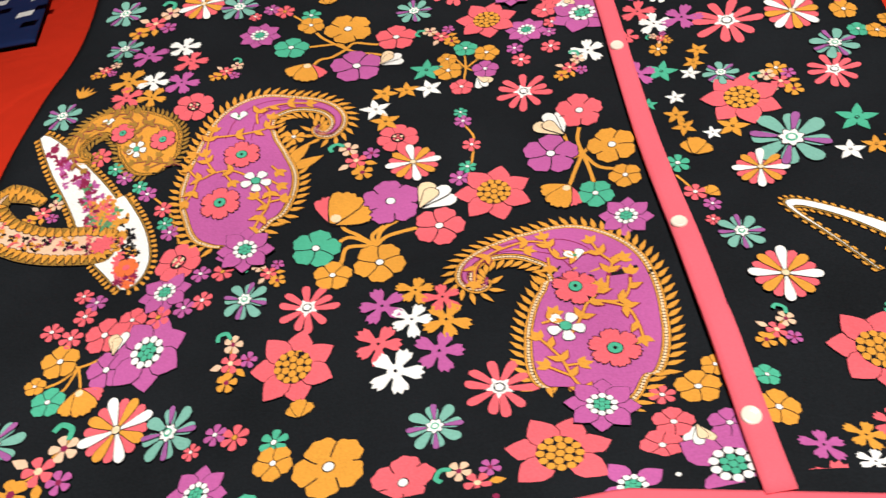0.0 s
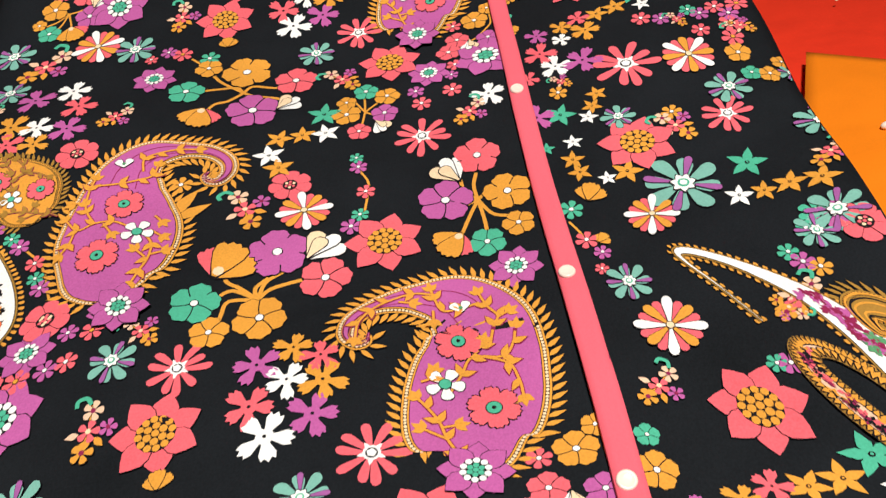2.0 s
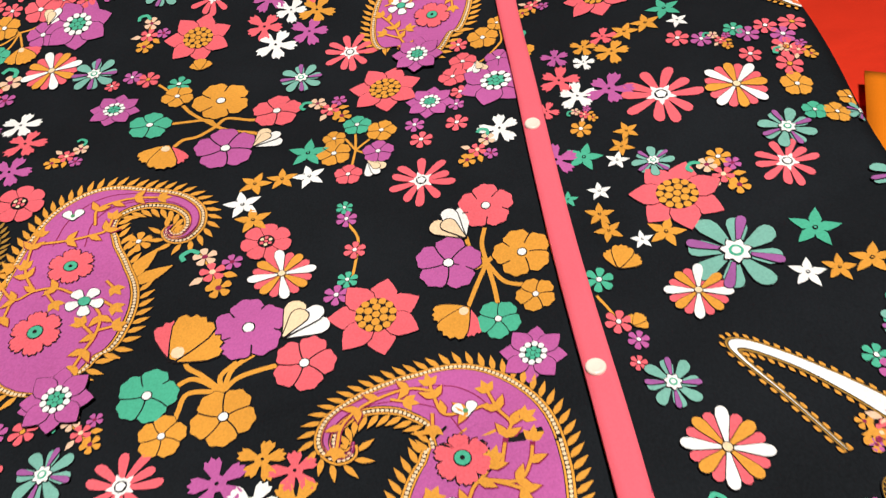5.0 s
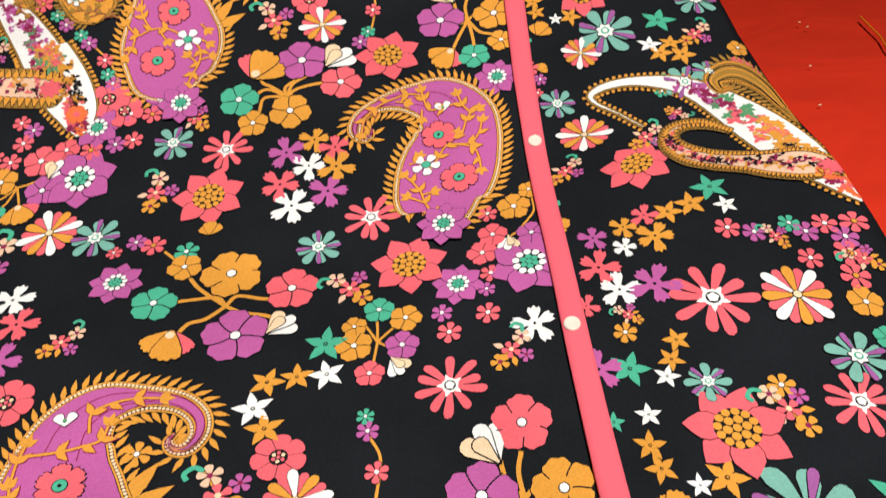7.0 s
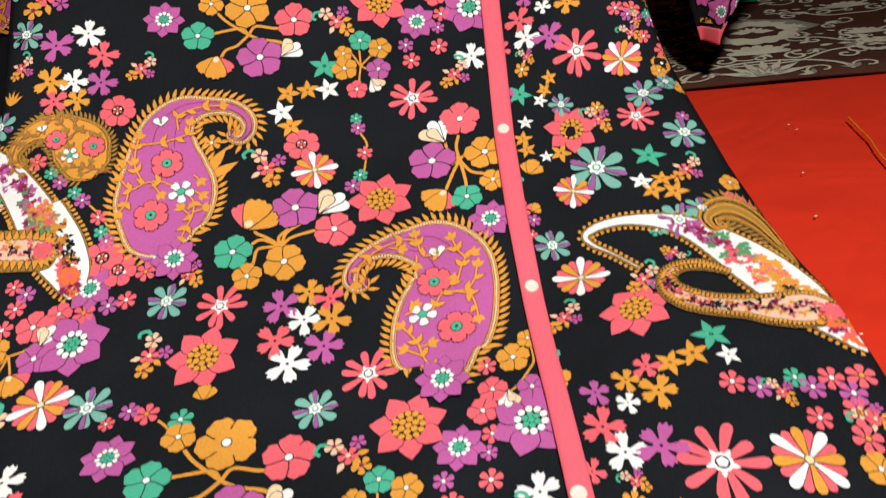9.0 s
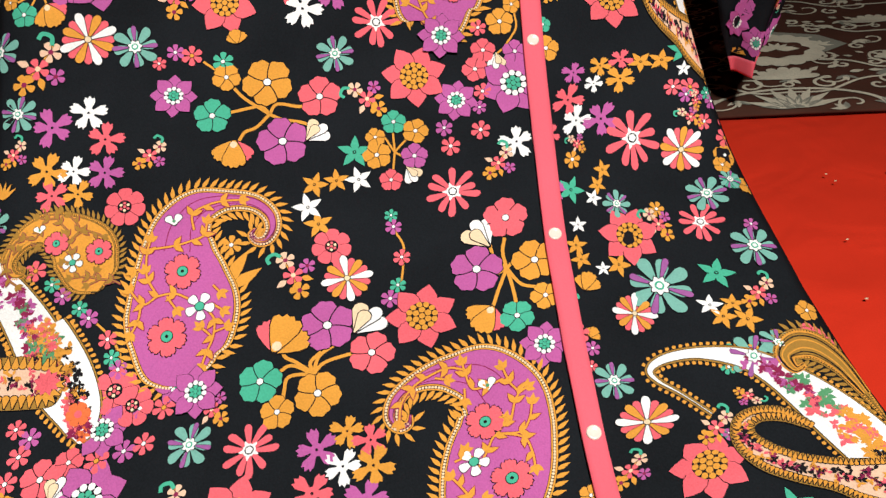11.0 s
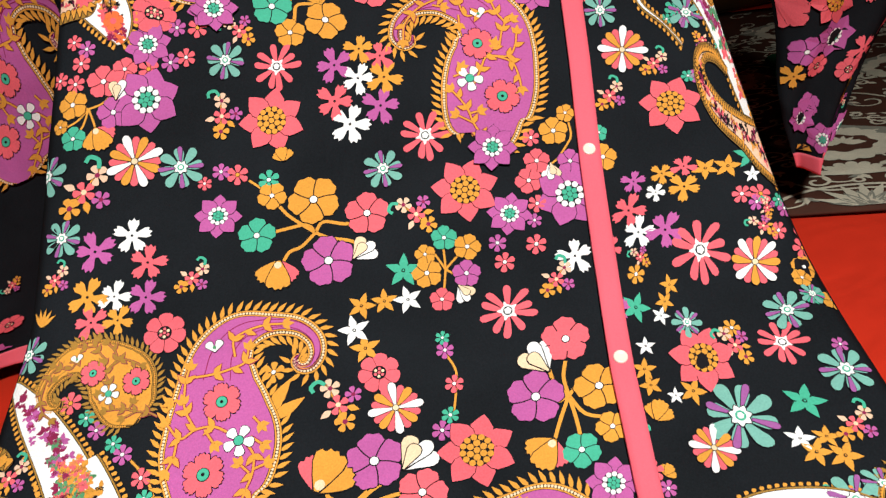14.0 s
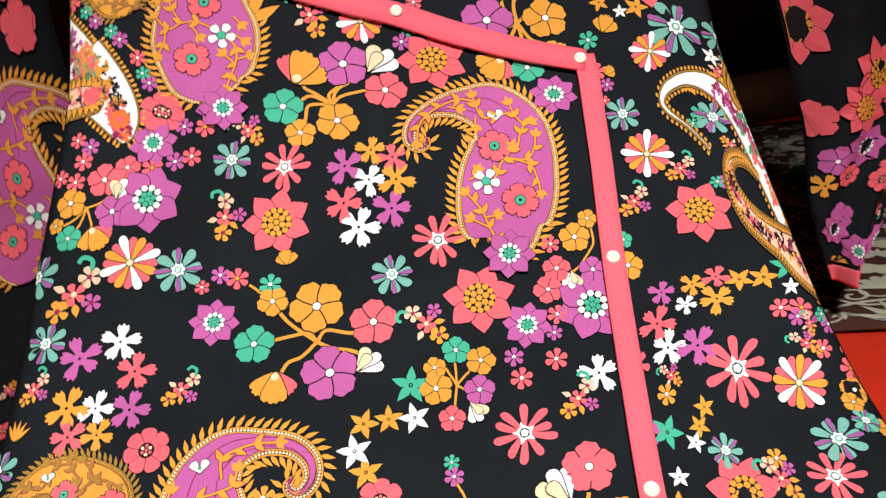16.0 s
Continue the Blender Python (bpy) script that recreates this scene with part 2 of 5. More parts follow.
PETALS = {
    "point": [(0.0, 0.10), (0.25, 0.62), (0.5, 0.98), (0.68, 0.92), (0.85, 0.50), (1.0, 0.0)],
    "round": [(0.0, 0.12), (0.3, 0.45), (0.55, 0.78), (0.75, 1.0), (0.9, 0.86), (0.97, 0.5), (1.0, 0.0)],
    "strap": [(0.0, 0.35), (0.3, 0.62), (0.6, 0.9), (0.82, 1.0), (0.95, 0.7), (1.0, 0.0)],
    "tooth": [(0.0, 0.12), (0.35, 0.55), (0.68, 1.0), (0.92, 0.82), (0.84, 0.42), (1.0, 0.0)],
    "leaf": [(0.0, 0.05), (0.2, 0.7), (0.42, 1.0), (0.7, 0.62), (1.0, 0.0)],
    "fan": [(0.0, 0.14), (0.3, 0.6), (0.6, 0.95), (0.82, 1.0), (0.92, 0.74), (0.89, 0.45), (0.99, 0.25), (0.95, 0.0)],
}


def petal(ink, colour, layer, x, y, turn, length, half, kind="point", outline=0.0005, start=0.0, bend=0.0):
    c, s = math.cos(turn), math.sin(turn)

    def ring(grow):
        side = []
        for a, b in PETALS[kind]:
            px = start + a * (length - start) + (grow if a > 0.9 else (-grow if a < 0.1 else 0))
            side.append((px, b * half + (grow if 0 < b else 0)))
        pts = side + [(px, -b) for px, b in reversed(side) if b > 1e-6]
        return [(x + (px) * c - (py + bend * px * px / max(length, 1e-6)) * s, y + px * s + (py + bend * px * px / max(length, 1e-6)) * c) for px, py in pts]

    if outline:
        ink.add("dark", layer, ring(outline))
    ink.add(colour, layer + 1, ring(0.0))


def line(ink, colour, layer, width, *pts):
    """A band along a smooth curve through the points."""
    path = smooth(pts, 5)
    left, right = [], []
    for i, p in enumerate(path):
        a, b = path[max(i - 1, 0)], path[min(i + 1, len(path) - 1)]
        dx, dy = b[0] - a[0], b[1] - a[1]
        d = math.hypot(dx, dy) or 1.0
        left.append((p[0] - dy / d * width / 2, p[1] + dx / d * width / 2))
        right.append((p[0] + dy / d * width / 2, p[1] - dx / d * width / 2))
    ink.strip(colour, layer, left, right)


def smooth(pts, n):
    """Catmull-Rom points through pts, of any dimension."""
    pts = [np.array(p, float) for p in pts]
    ext = [2 * pts[0] - pts[1]] + pts + [2 * pts[-1] - pts[-2]]
    out = []
    for i in range(len(pts) - 1):
        p0, p1, p2, p3 = ext[i : i + 4]
        for j in range(n):
            t = j / n
            out.append(0.5 * (2 * p1 + (p2 - p0) * t + (2 * p0 - 5 * p1 + 4 * p2 - p3) * t * t + (3 * p1 - p0 - 3 * p2 + p3) * t**3))
    out.append(pts[-1])
    return [tuple(p) for p in out]


# Where the pattern goes: a map of the plan to the garment, the owner, and the plan's limits.
SPOT = {"map": None, "parent": None, "skip": None}
LAYER = 0.00015


def stamp(name, ink, materials=None):
    """Lays the shapes of one motif on the cloth as one mesh."""
    where, parent = SPOT["map"], SPOT["parent"]
    verts, faces, slots, mats = [], [], [], []
    table = materials or INKS
    for colour, layer, pts in ink.shapes:
        placed = [where(x, y, 0.0003 + LAYER * layer) for x, y in pts]
        zs = [(p - placed[0]).length for p in placed]
        if max(zs) < 1e-5:
            continue
        if colour not in mats:
            mats.append(colour)
        faces.append(list(range(len(verts), len(verts) + len(placed))))
        verts += placed
        slots.append(mats.index(colour))
    if not faces:
        return None
    ob = mesh_object(name, verts, faces, [table[m] for m in mats], slots, smooth=False)
    ob.parent = parent
    return ob


def gone(x, y, r):
    """Whether a motif lies wholly off the panel that is being printed."""
    return SPOT["skip"](x, y, r)


# ---- motifs of the print ----
def lotus(x, y, r, turn):
    if gone(x, y, r):
        return
    ink, a0 = Ink(), radians(turn)
    for i in range(7):
        petal(ink, "coral", (i % 2) * 2, x, y, a0 + i * 2 * math.pi / 7, r * 1.14, r * 0.35, "point", r * 0.022)
    disc(ink, "dark", 5, x, y, r * 0.50)
    for i in range(1 + 6 + 12):
        ring, k, m = (0, 0, 1) if i == 0 else ((0.215, i - 1, 6) if i < 7 else (0.405, i - 7, 12))
        a = a0 + 2 * math.pi * k / m + ring
        disc(ink, "gold", 6, x + r * ring * math.cos(a), y + r * ring * math.sin(a), r * (0.098 if i == 0 or i > 6 else 0.105), 8)
    stamp("printed_lotus", ink)


def daisy(x, y, r, turn):
    if gone(x, y, r * 1.3):
        return
    ink, a0 = Ink(), radians(turn)
    for i in range(8):
        petal(ink, "coral", 0, x, y, a0 + (i + 0.5) * math.pi / 4, r * 0.98, r * 0.155, "strap", r * 0.02)
    for i in range(8):
        petal(ink, "white" if i % 2 == 0 else "gold", 3, x, y, a0 + i * math.pi / 4, r * (1.10 if i % 2 == 0 else 1.0), r * 0.165, "round", r * 0.022)
    disc(ink, "dark", 6, x, y, r * 0.15)
    disc(ink, "cream", 7, x, y, r * 0.12)
    stamp("printed_daisy", ink)


def teal_bloom(x, y, r, turn):
    if gone(x, y, r):
        return
    ink, a0 = Ink(), radians(turn)
    for i in range(8):
        a = a0 + i * math.pi / 4
        petal(ink, "mist", (i % 2) * 2, x, y, a + 0.12, r * (1.04 if i % 2 else 0.92), r * 0.215, "round", r * 0.02, bend=0.1)
        if i % 2 == 0:
            petal(ink, "mauve", 5, x, y, a + 0.10, r * 0.98, r * 0.105, "strap", r * 0.015, start=r * 0.3)
    ring = [(r * (0.27 + 0.05 * math.cos(7 * t)), t) for t in [2 * math.pi * k / 28 for k in range(28)]]
    ink.add("dark", 7, [(x + d * 1.12 * math.cos(t), y + d * 1.12 * math.sin(t)) for d, t in ring])
    ink.add("white", 8, [(x + d * math.cos(t), y + d * math.sin(t)) for d, t in ring])
    disc(ink, "teal", 9, x, y, r * 0.15)
    disc(ink, "white", 10, x, y, r * 0.10, 6)
    stamp("printed_teal_flower", ink)


def spider(x, y, r, turn):
    if gone(x, y, r):
        return
    ink, a0 = Ink(), radians(turn)
    for i in range(10):
        a = a0 + i * math.pi / 5 + 0.06 * math.sin(5 * i + turn)
        petal(ink, "coral", 0, x, y, a, r * (1.05 + 0.10 * math.sin(3 * i)), r * 0.15, "strap", 0.0, start=r * 0.1, bend=0.12 * math.sin(2 * i))
    for i in range(5):
        petal(ink, "white", 2, x, y, a0 + 0.3 + i * 2 * math.pi / 5, r * 0.42, r * 0.07, "point", 0.0)
    disc(ink, "white", 4, x, y, r * 0.26, 10)
    disc(ink, "dark", 5, x, y, r * 0.18, 10)
    disc(ink, "white", 6, x, y, r * 0.15, 5)
    stamp("printed_spider_flower", ink)


def aster(x, y, r, turn, over=0):
    if gone(x, y, r):
        return
    ink, a0 = Ink(), radians(turn)
    n = 7 if r > 0.022 else 8
    for i in range(n):
        petal(ink, "purple", over + (i % 2) * 2, x, y, a0 + i * 2 * math.pi / n, r * 1.03, r * (0.37 if n == 7 else 0.33), "point", r * 0.025)
    disc(ink, "dark", over + 5, x, y, r * 0.42)
    for i in range(10):
        a = a0 + i * math.pi / 5
        disc(ink, "white", over + 6, x + r * 0.34 * math.cos(a), y + r * 0.34 * math.sin(a), r * 0.098, 8)
    for i in range(7):
        a, d = a0 + i * math.pi / 3, (0.17 if i else 0.0)
        disc(ink, "teal", over + 6, x + r * d * math.cos(a), y + r * d * math.sin(a), r * 0.085, 8)
    stamp("printed_aster", ink)


def poppy(x, y, r, turn, colour):
    if gone(x, y, r):
        return
    ink, a0 = Ink(), radians(turn)
    n = 5
    for grow, tone, layer in ((r * 0.03, "dark", 0), (0.0, colour, 1)):
        pts = []
        for i in range(60):
            t = 2 * math.pi * i / 60
            lobe = abs(math.cos(n * (t - a0) / 2)) ** 0.55
            edge = 0.74 + 0.23 * lobe + 0.030 * math.sin(15 * (t - a0))
            pts.append((x + (r * edge + grow) * math.cos(t), y + (r * edge + grow) * math.sin(t)))
        ink.add(tone, layer, pts)
    for i in range(n):
        t = a0 + (i + 0.5) * 2 * math.pi / n
        line(ink, "dark", 2, r * 0.045, (x, y), (x + 0.45 * r * math.cos(t + 0.1), y + 0.45 * r * math.sin(t + 0.1)), (x + 0.86 * r * math.cos(t), y + 0.86 * r * math.sin(t)))
    disc(ink, "dark", 3, x, y, r * 0.18, 10)
    disc(ink, "white", 4, x, y, r * 0.145, 10)
    stamp("printed_poppy", ink)


def bud(x, y, r, turn, colour="gold"):
    if gone(x, y, r):
        return
    ink, a0 = Ink(), radians(turn)
    petal(ink, "coral" if r > 0.014 else colour, 0, x, y, a0 + 0.75, r * 0.9, r * 0.30, "fan", r * 0.03)
    petal(ink, colour, 2, x, y, a0 - 0.62, r * 0.95, r * 0.32, "fan", r * 0.03)
    petal(ink, colour, 4, x, y, a0 + 0.12, r * 1.05, r * 0.40, "fan", r * 0.03)
    if r > 0.014:
        disc(ink, "cream", 6, x + r * 0.16 * math.cos(a0), y + r * 0.16 * math.sin(a0), r * 0.13, 8)
    stamp("printed_bud", ink)


def tulip(x, y, r, turn, colour="cream"):
    if gone(x, y, r):
        return
    ink, a0 = Ink(), radians(turn)
    petal(ink, "white", 0, x, y, a0 - 0.50, r * 1.02, r * 0.22, "round", r * 0.03)
    petal(ink, "cream", 2, x, y, a0 + 0.48, r * 1.0, r * 0.24, "round", r * 0.03)
    petal(ink, "white", 4, x, y, a0 - 0.08, r * 1.08, r * 0.21, "round", r * 0.03)
    petal(ink, "cream", 6, x, y, a0 + 0.2, r * 0.78, r * 0.2, "round", r * 0.03)
    stamp("printed_tulip", ink)


def small_bloom(x, y, r, turn, colour):
    if gone(x, y, r):
        return
    ink, a0 = Ink(), radians(turn)
    for i in range(6):
        petal(ink, colour, 0, x, y, a0 + i * math.pi / 3, r * 1.05, r * 0.31, "round", r * 0.05)
    disc(ink, "dark", 3, x, y, r * 0.26, 8)
    disc(ink, "gold" if colour == "coral" and r > 0.007 else "white", 4, x, y, r * 0.2, 8)
    stamp("printed_small_flower", ink)


def rosette(x, y, r, turn):
    if gone(x, y, r):
        return
    ink, a0 = Ink(), radians(turn)
    for i in range(7):
        petal(ink, "coral", (i % 2) * 2, x, y, a0 + i * 2 * math.pi / 7, r * 1.05, r * 0.36, "round", r * 0.025)
    disc(ink, "dark", 5, x, y, r * 0.36, 12)
    for i in range(7):
        a, d = a0 + i * math.pi / 3, (0.2 if i else 0.0)
        disc(ink, "cream" if i % 2 else "coral", 6, x + r * d * math.cos(a), y + r * d * math.sin(a), r * 0.085, 6)
    stamp("printed_rosette", ink)


def phlox(x, y, r, turn, colour):
    if gone(x, y, r):
        return
    ink, a0 = Ink(), radians(turn)
    for i in range(5):
        a = a0 + i * 2 * math.pi / 5 + 0.10 * math.sin(2 * i + turn)
        petal(ink, colour, 0, x, y, a, r * (0.97 + 0.08 * math.sin(3 * i + turn)), r * 0.28, "tooth", 0.0)
    disc(ink, colour, 1, x, y, r * 0.3, 10)
    disc(ink, "dark", 3, x, y, r * 0.07, 6)
    stamp("printed_phlox", ink)


def star(x, y, r, turn, colour):
    if gone(x, y, r):
        return
    ink, a0 = Ink(), radians(turn)
    for i in range(5):
        petal(ink, colour, 0, x, y, a0 + i * 2 * math.pi / 5, r * 1.05, r * 0.25, "leaf", 0.0)
    disc(ink, colour, 1, x, y, r * 0.26, 10)
    disc(ink, "dark", 3, x, y, r * 0.12, 7)
    disc(ink, colour, 4, x, y, r * 0.06, 6)
    stamp("printed_star_flower", ink)


def spray(x, y, r, turn):
    """A tiny mixed posy with a pale curled tip."""
    if gone(x, y, r):
        return
    ink, a0 = Ink(), radians(turn)
    spots = ((0.0, 0.0, 0.42, "coral"), (0.75, 0.15, 0.40, "pale"), (-0.75, -0.1, 0.42, "gold"), (0.25, -0.65, 0.34, "purple"))
    line(ink, "gold", 0, r * 0.1, (x - 0.9 * r * math.cos(a0), y - 0.9 * r * math.sin(a0)), (x, y), (x + r * math.cos(a0 + 0.3), y + r * math.sin(a0 + 0.3)))
    for px, py, s, colour in spots:
        cx, cy = x + r * (px * math.cos(a0) - py * math.sin(a0)), y + r * (px * math.sin(a0) + py * math.cos(a0))
        for i in range(5):
            petal(ink, colour, 1, cx, cy, a0 + i * 2 * math.pi / 5, r * s, r * s * 0.34, "round", r * 0.02)
        disc(ink, "wine" if colour != "coral" else "cream", 4, cx, cy, r * s * 0.26, 6)
    for k in range(3):
        petal(ink, "gold" if k else "pale", 1, x, y, a0 + 2.0 + 1.1 * k, r * 0.85, r * 0.14, "leaf", 0.0, start=r * 0.35)
    hook = [(0.95, 0.3), (1.15, 0.55), (1.0, 0.85), (0.75, 0.8)]
    line(ink, "teal", 5, r * 0.16, *[(x + r * (a * math.cos(a0) - b * math.sin(a0)), y + r * (a * math.sin(a0) + b * math.cos(a0))) for a, b in hook])
    stamp("printed_posy", ink)


def sprig(x, y, r, turn):
    if gone(x, y, r):
        return
    ink, a0 = Ink(), radians(turn)
    for k in range(5):
        petal(ink, "gold", 0, x - r * 0.6 * math.cos(a0), y - r * 0.6 * math.sin(a0), a0 + (k - 2) * 0.38, r * 1.7, r * 0.2, "leaf", r * 0.04)
    stamp("printed_sprig", ink)


def leaf(x, y, r, turn, colour="gold"):
    if gone(x, y, r):
        return
    ink, a0 = Ink(), radians(turn)
    petal(ink, colour, 0, x - r * math.cos(a0), y - r * math.sin(a0), a0, r * 2, r * 0.36, "leaf", r * 0.06)
    stamp("printed_leaf", ink)


def stem(width, *pts):
    if gone(pts[0][0], pts[0][1], 0.03):
        return
    ink = Ink()
    line(ink, "dark", -5, width * 2.0, *pts)
    line(ink, "gold", -4, width * 1.5, *pts)
    stamp("printed_stem", ink)


def outline_of(spine, n=8):
    """Left and right edges of a tapering, curling form, with its smoothed middle line."""
    path = smooth(spine, n)
    left, right, mid = [], [], []
    for i, p in enumerate(path):
        a, b = path[max(i - 1, 0)], path[min(i + 1, len(path) - 1)]
        dx, dy = b[0] - a[0], b[1] - a[1]
        d = math.hypot(dx, dy) or 1.0
        nx, ny, w = -dy / d, dx / d, max(p[2], 0.0002)
        left.append((p[0] + nx * w, p[1] + ny * w))
        right.append((p[0] - nx * w, p[1] - ny * w))
        mid.append(p)
    return left, right, mid


def body_of(ink, colour, layer, spine, inset, n=8):
    """Fills the form, drawn in by inset on every side, in cross strips so that it follows the cloth."""
    thin = [(x, y, max(w - inset, 0.00005)) for x, y, w in spine]
    left, right, mid = outline_of(thin, n)
    cols = 4
    for i in range(len(left) - 1):
        for k in range(cols):
            f0, f1 = k / cols, (k + 1) / cols
            lerp = lambda a, b, f: (a[0] + (b[0] - a[0]) * f, a[1] + (b[1] - a[1]) * f)
            ink.add(colour, layer, [lerp(left[i], right[i], f0), lerp(left[i + 1], right[i + 1], f0), lerp(left[i + 1], right[i + 1], f1), lerp(left[i], right[i], f1)])


def along(edge, gap):
    """Evenly spaced points on an edge, with the direction of the edge there."""
    out, carry = [], 0.0
    for a, b in zip(edge, edge[1:]):
        d = math.hypot(b[0] - a[0], b[1] - a[1])
        if d < 1e-7:
            continue
        s = carry
        while s < d:
            f = s / d
            out.append((a[0] + (b[0] - a[0]) * f, a[1] + (b[1] - a[1]) * f, math.atan2(b[1] - a[1], b[0] - a[0])))
            s += gap
        carry = s - d
    return out


FORM = {"size": 1.0, "inner": None, "inner_map": None}


def frond(ink, gilt, pts, size):
    """A leafy tendril: a tapering stem with side prongs and a forked tip, edged in wine red."""
    line(ink, "wine", 9, 0.0024 * size, *pts)
    line(ink, gilt, 11, 0.0014 * size, *pts)
    tip, before = pts[-1], pts[-2]
    a = math.atan2(tip[1] - before[1], tip[0] - before[0])
    for turn, long in ((0.0, 0.0070), (0.85, 0.0062), (-0.85, 0.0062)):
        petal(ink, gilt, 10, tip[0], tip[1], a + turn, long * size, 0.0021 * size, "leaf", 0.0, start=-0.0012 * size)
    for i in range(1, len(pts) - 1):
        a = math.atan2(pts[i + 1][1] - pts[i - 1][1], pts[i + 1][0] - pts[i - 1][0])
        for side in (1, -1) if i % 2 else (-1,):
            petal(ink, "wine", 9, pts[i][0], pts[i][1], a + side * 0.85, 0.0086 * size, 0.0026 * size, "leaf", 0.0, start=-0.001 * size)
            petal(ink, gilt, 11, pts[i][0], pts[i][1], a + side * 0.85, 0.0079 * size, 0.0020 * size, "leaf", 0.0, start=-0.001 * size)


def scroll_paisley(tone, *spine):
    """The great curled paisley: leafy fringe, beaded rim, flowers and vine inside."""
    size, inner, m = FORM["size"], FORM["inner"], FORM["inner_map"]
    turned = [(x, y, w * 0.875) for x, y, w in spine]
    if gone(turned[5][0], turned[5][1], 0.10):
        return
    ink = Ink()
    left, right, mid = outline_of(turned)
    leafy = {"purple": "gold", "golden": "ochre", "dull": "ochre"}[tone]
    fill = {"purple": "purple", "golden": "gold", "dull": "ochre"}[tone]
    rim = "cream" if tone == "purple" else "gold"
    long = 0.0092 * size
    for edge, sign in ((left, 1), (right, -1)):
        for x, y, a in along(edge[3:], 0.0054 * size):
            petal(ink, leafy, 0, x, y, a + sign * 0.95, long, long * 0.17, "leaf", 0.0005, start=-long * 0.05)
    body_of(ink, "dark", 2, turned, -0.0003)
    body_of(ink, leafy, 3, turned, 0.0)
    body_of(ink, "dark", 4, turned, 0.0011 * size)
    for edge in outline_of([(x, y, max(w - 0.0021 * size, 0.0001)) for x, y, w in turned])[:2]:
        for x, y, a in along(edge[2:-6], 0.0021 * size):
            disc(ink, rim, 5, x, y, 0.00095 * size, 6)
    body_of(ink, leafy, 6, turned, 0.0032 * size)
    body_of(ink, "dark", 7, turned, 0.0041 * size)
    body_of(ink, fill, 8, turned, 0.0045 * size)
    # inner line that runs up into the curl
    tail = turned[6:]
    if tone != "dull":
        for k in (-0.35, 0.3):
            l, r, mm = outline_of([(x, y, w * abs(k)) for x, y, w in tail])
            line(ink, "wine" if tone == "purple" else "ochre", 9, 0.0006 * size, *(l if k < 0 else r)[::3])
        u1, d1, w1 = inner["up"], inner["down"], inner["white"]
        for vine in inner["vines"]:
            frond(ink, "gold" if tone == "purple" else "ochre", [m(*p) for p in vine], size)
        for (x, y), rr in ((u1, 0.0112), (d1, 0.0118)):
            x, y = m(x, y)
            rr *= size
            for i in range(6):
                petal(ink, "coral", 11, x, y, 0.5 + i * math.pi / 3, rr * 1.12, rr * 0.40, "fan", 0.0006)
            disc(ink, "dark", 13, x, y, rr * 0.36)
            disc(ink, "teal", 14, x, y, rr * 0.31)
            disc(ink, "dark", 15, x, y, rr * 0.10, 8)
        x, y = m(*w1)
        for i in range(5):
            petal(ink, "white", 11, x, y, 0.9 + i * 2 * math.pi / 5, 0.0098 * size, 0.0032 * size, "round", 0.0004)
        disc(ink, "dark", 13, x, y, 0.0036 * size, 8)
        disc(ink, "teal", 14, x, y, 0.0031 * size, 8)
        x, y = m(*inner["heart"])
        for side in (-1, 1):
            petal(ink, "white", 11, x, y - 0.003 * size, math.pi / 2 + side * 0.55, 0.0085 * size, 0.0026 * size, "round", 0.0004)
        disc(ink, "lime", 14, x, y, 0.0013 * size, 6)
    else:
        for k in (0.75, 0.5, 0.25):
            l, r, mm = outline_of([(x, y, w * k) for x, y, w in turned[1:]])
            line(ink, "dark" if k == 0.5 else "gold", 9, 0.0009, *l[::4])
            line(ink, "dark" if k == 0.5 else "gold", 9, 0.0009, *r[::4])
    stamp("printed_paisley", ink)


def teardrop(which, *spine):
    """The white paisley with a toothed rim and a trail of small flowers."""
    if gone(spine[4][0], spine[4][1], 0.12):
        return
    ink = Ink()
    left, right, mid = outline_of(spine)
    for edge, sign in ((left, 1), (right, -1)):
        for x, y, a in along(edge, 0.0040):
            petal(ink, "gold", 0, x, y, a + sign * 1.35, 0.0050 if which == 0 else 0.0038, 0.0012, "strap", 0.0003)
    body_of(ink, "dark", 2, spine, -0.0016)
    body_of(ink, "ochre", 3, spine, -0.0011)
    body_of(ink, "dark", 4, spine, -0.0001)
    body_of(ink, "white", 5, spine, 0.0003)
    rng = random.Random(11 + which)
    wide = [p for p in mid if p[2] > 0.0065]
    tones = ["wine", "wine", "purple", "wine", "lime", "coral", "gold", "gold", "dark", "coral", "wine", "orange"]
    count = len(wide)
    for i, p in enumerate(wide):
        for k in range(max(2, int(p[2] / 0.0035))):
            tone = tones[min(int(i / count * 10 + rng.random() * 2.4), 11)]
            x, y = p[0] + rng.uniform(-0.55, 0.55) * p[2], p[1] + rng.uniform(-0.55, 0.55) * p[2]
            s = rng.uniform(0.0026, 0.0056)
            for j in range(rng.choice((4, 5, 6))):
                petal(ink, tone, 6, x, y, rng.uniform(0, 6.3), s, s * 0.30, "leaf", 0.0)
    end = wide[int(count * 0.84)] if count else mid[-2]
    for i in range(6):
        petal(ink, "orange", 8, end[0], end[1], i * 1.05, 0.0075, 0.003, "round", 0.0)
    disc(ink, "coral", 10, end[0], end[1], 0.0024, 8)
    stamp("printed_white_paisley", ink)


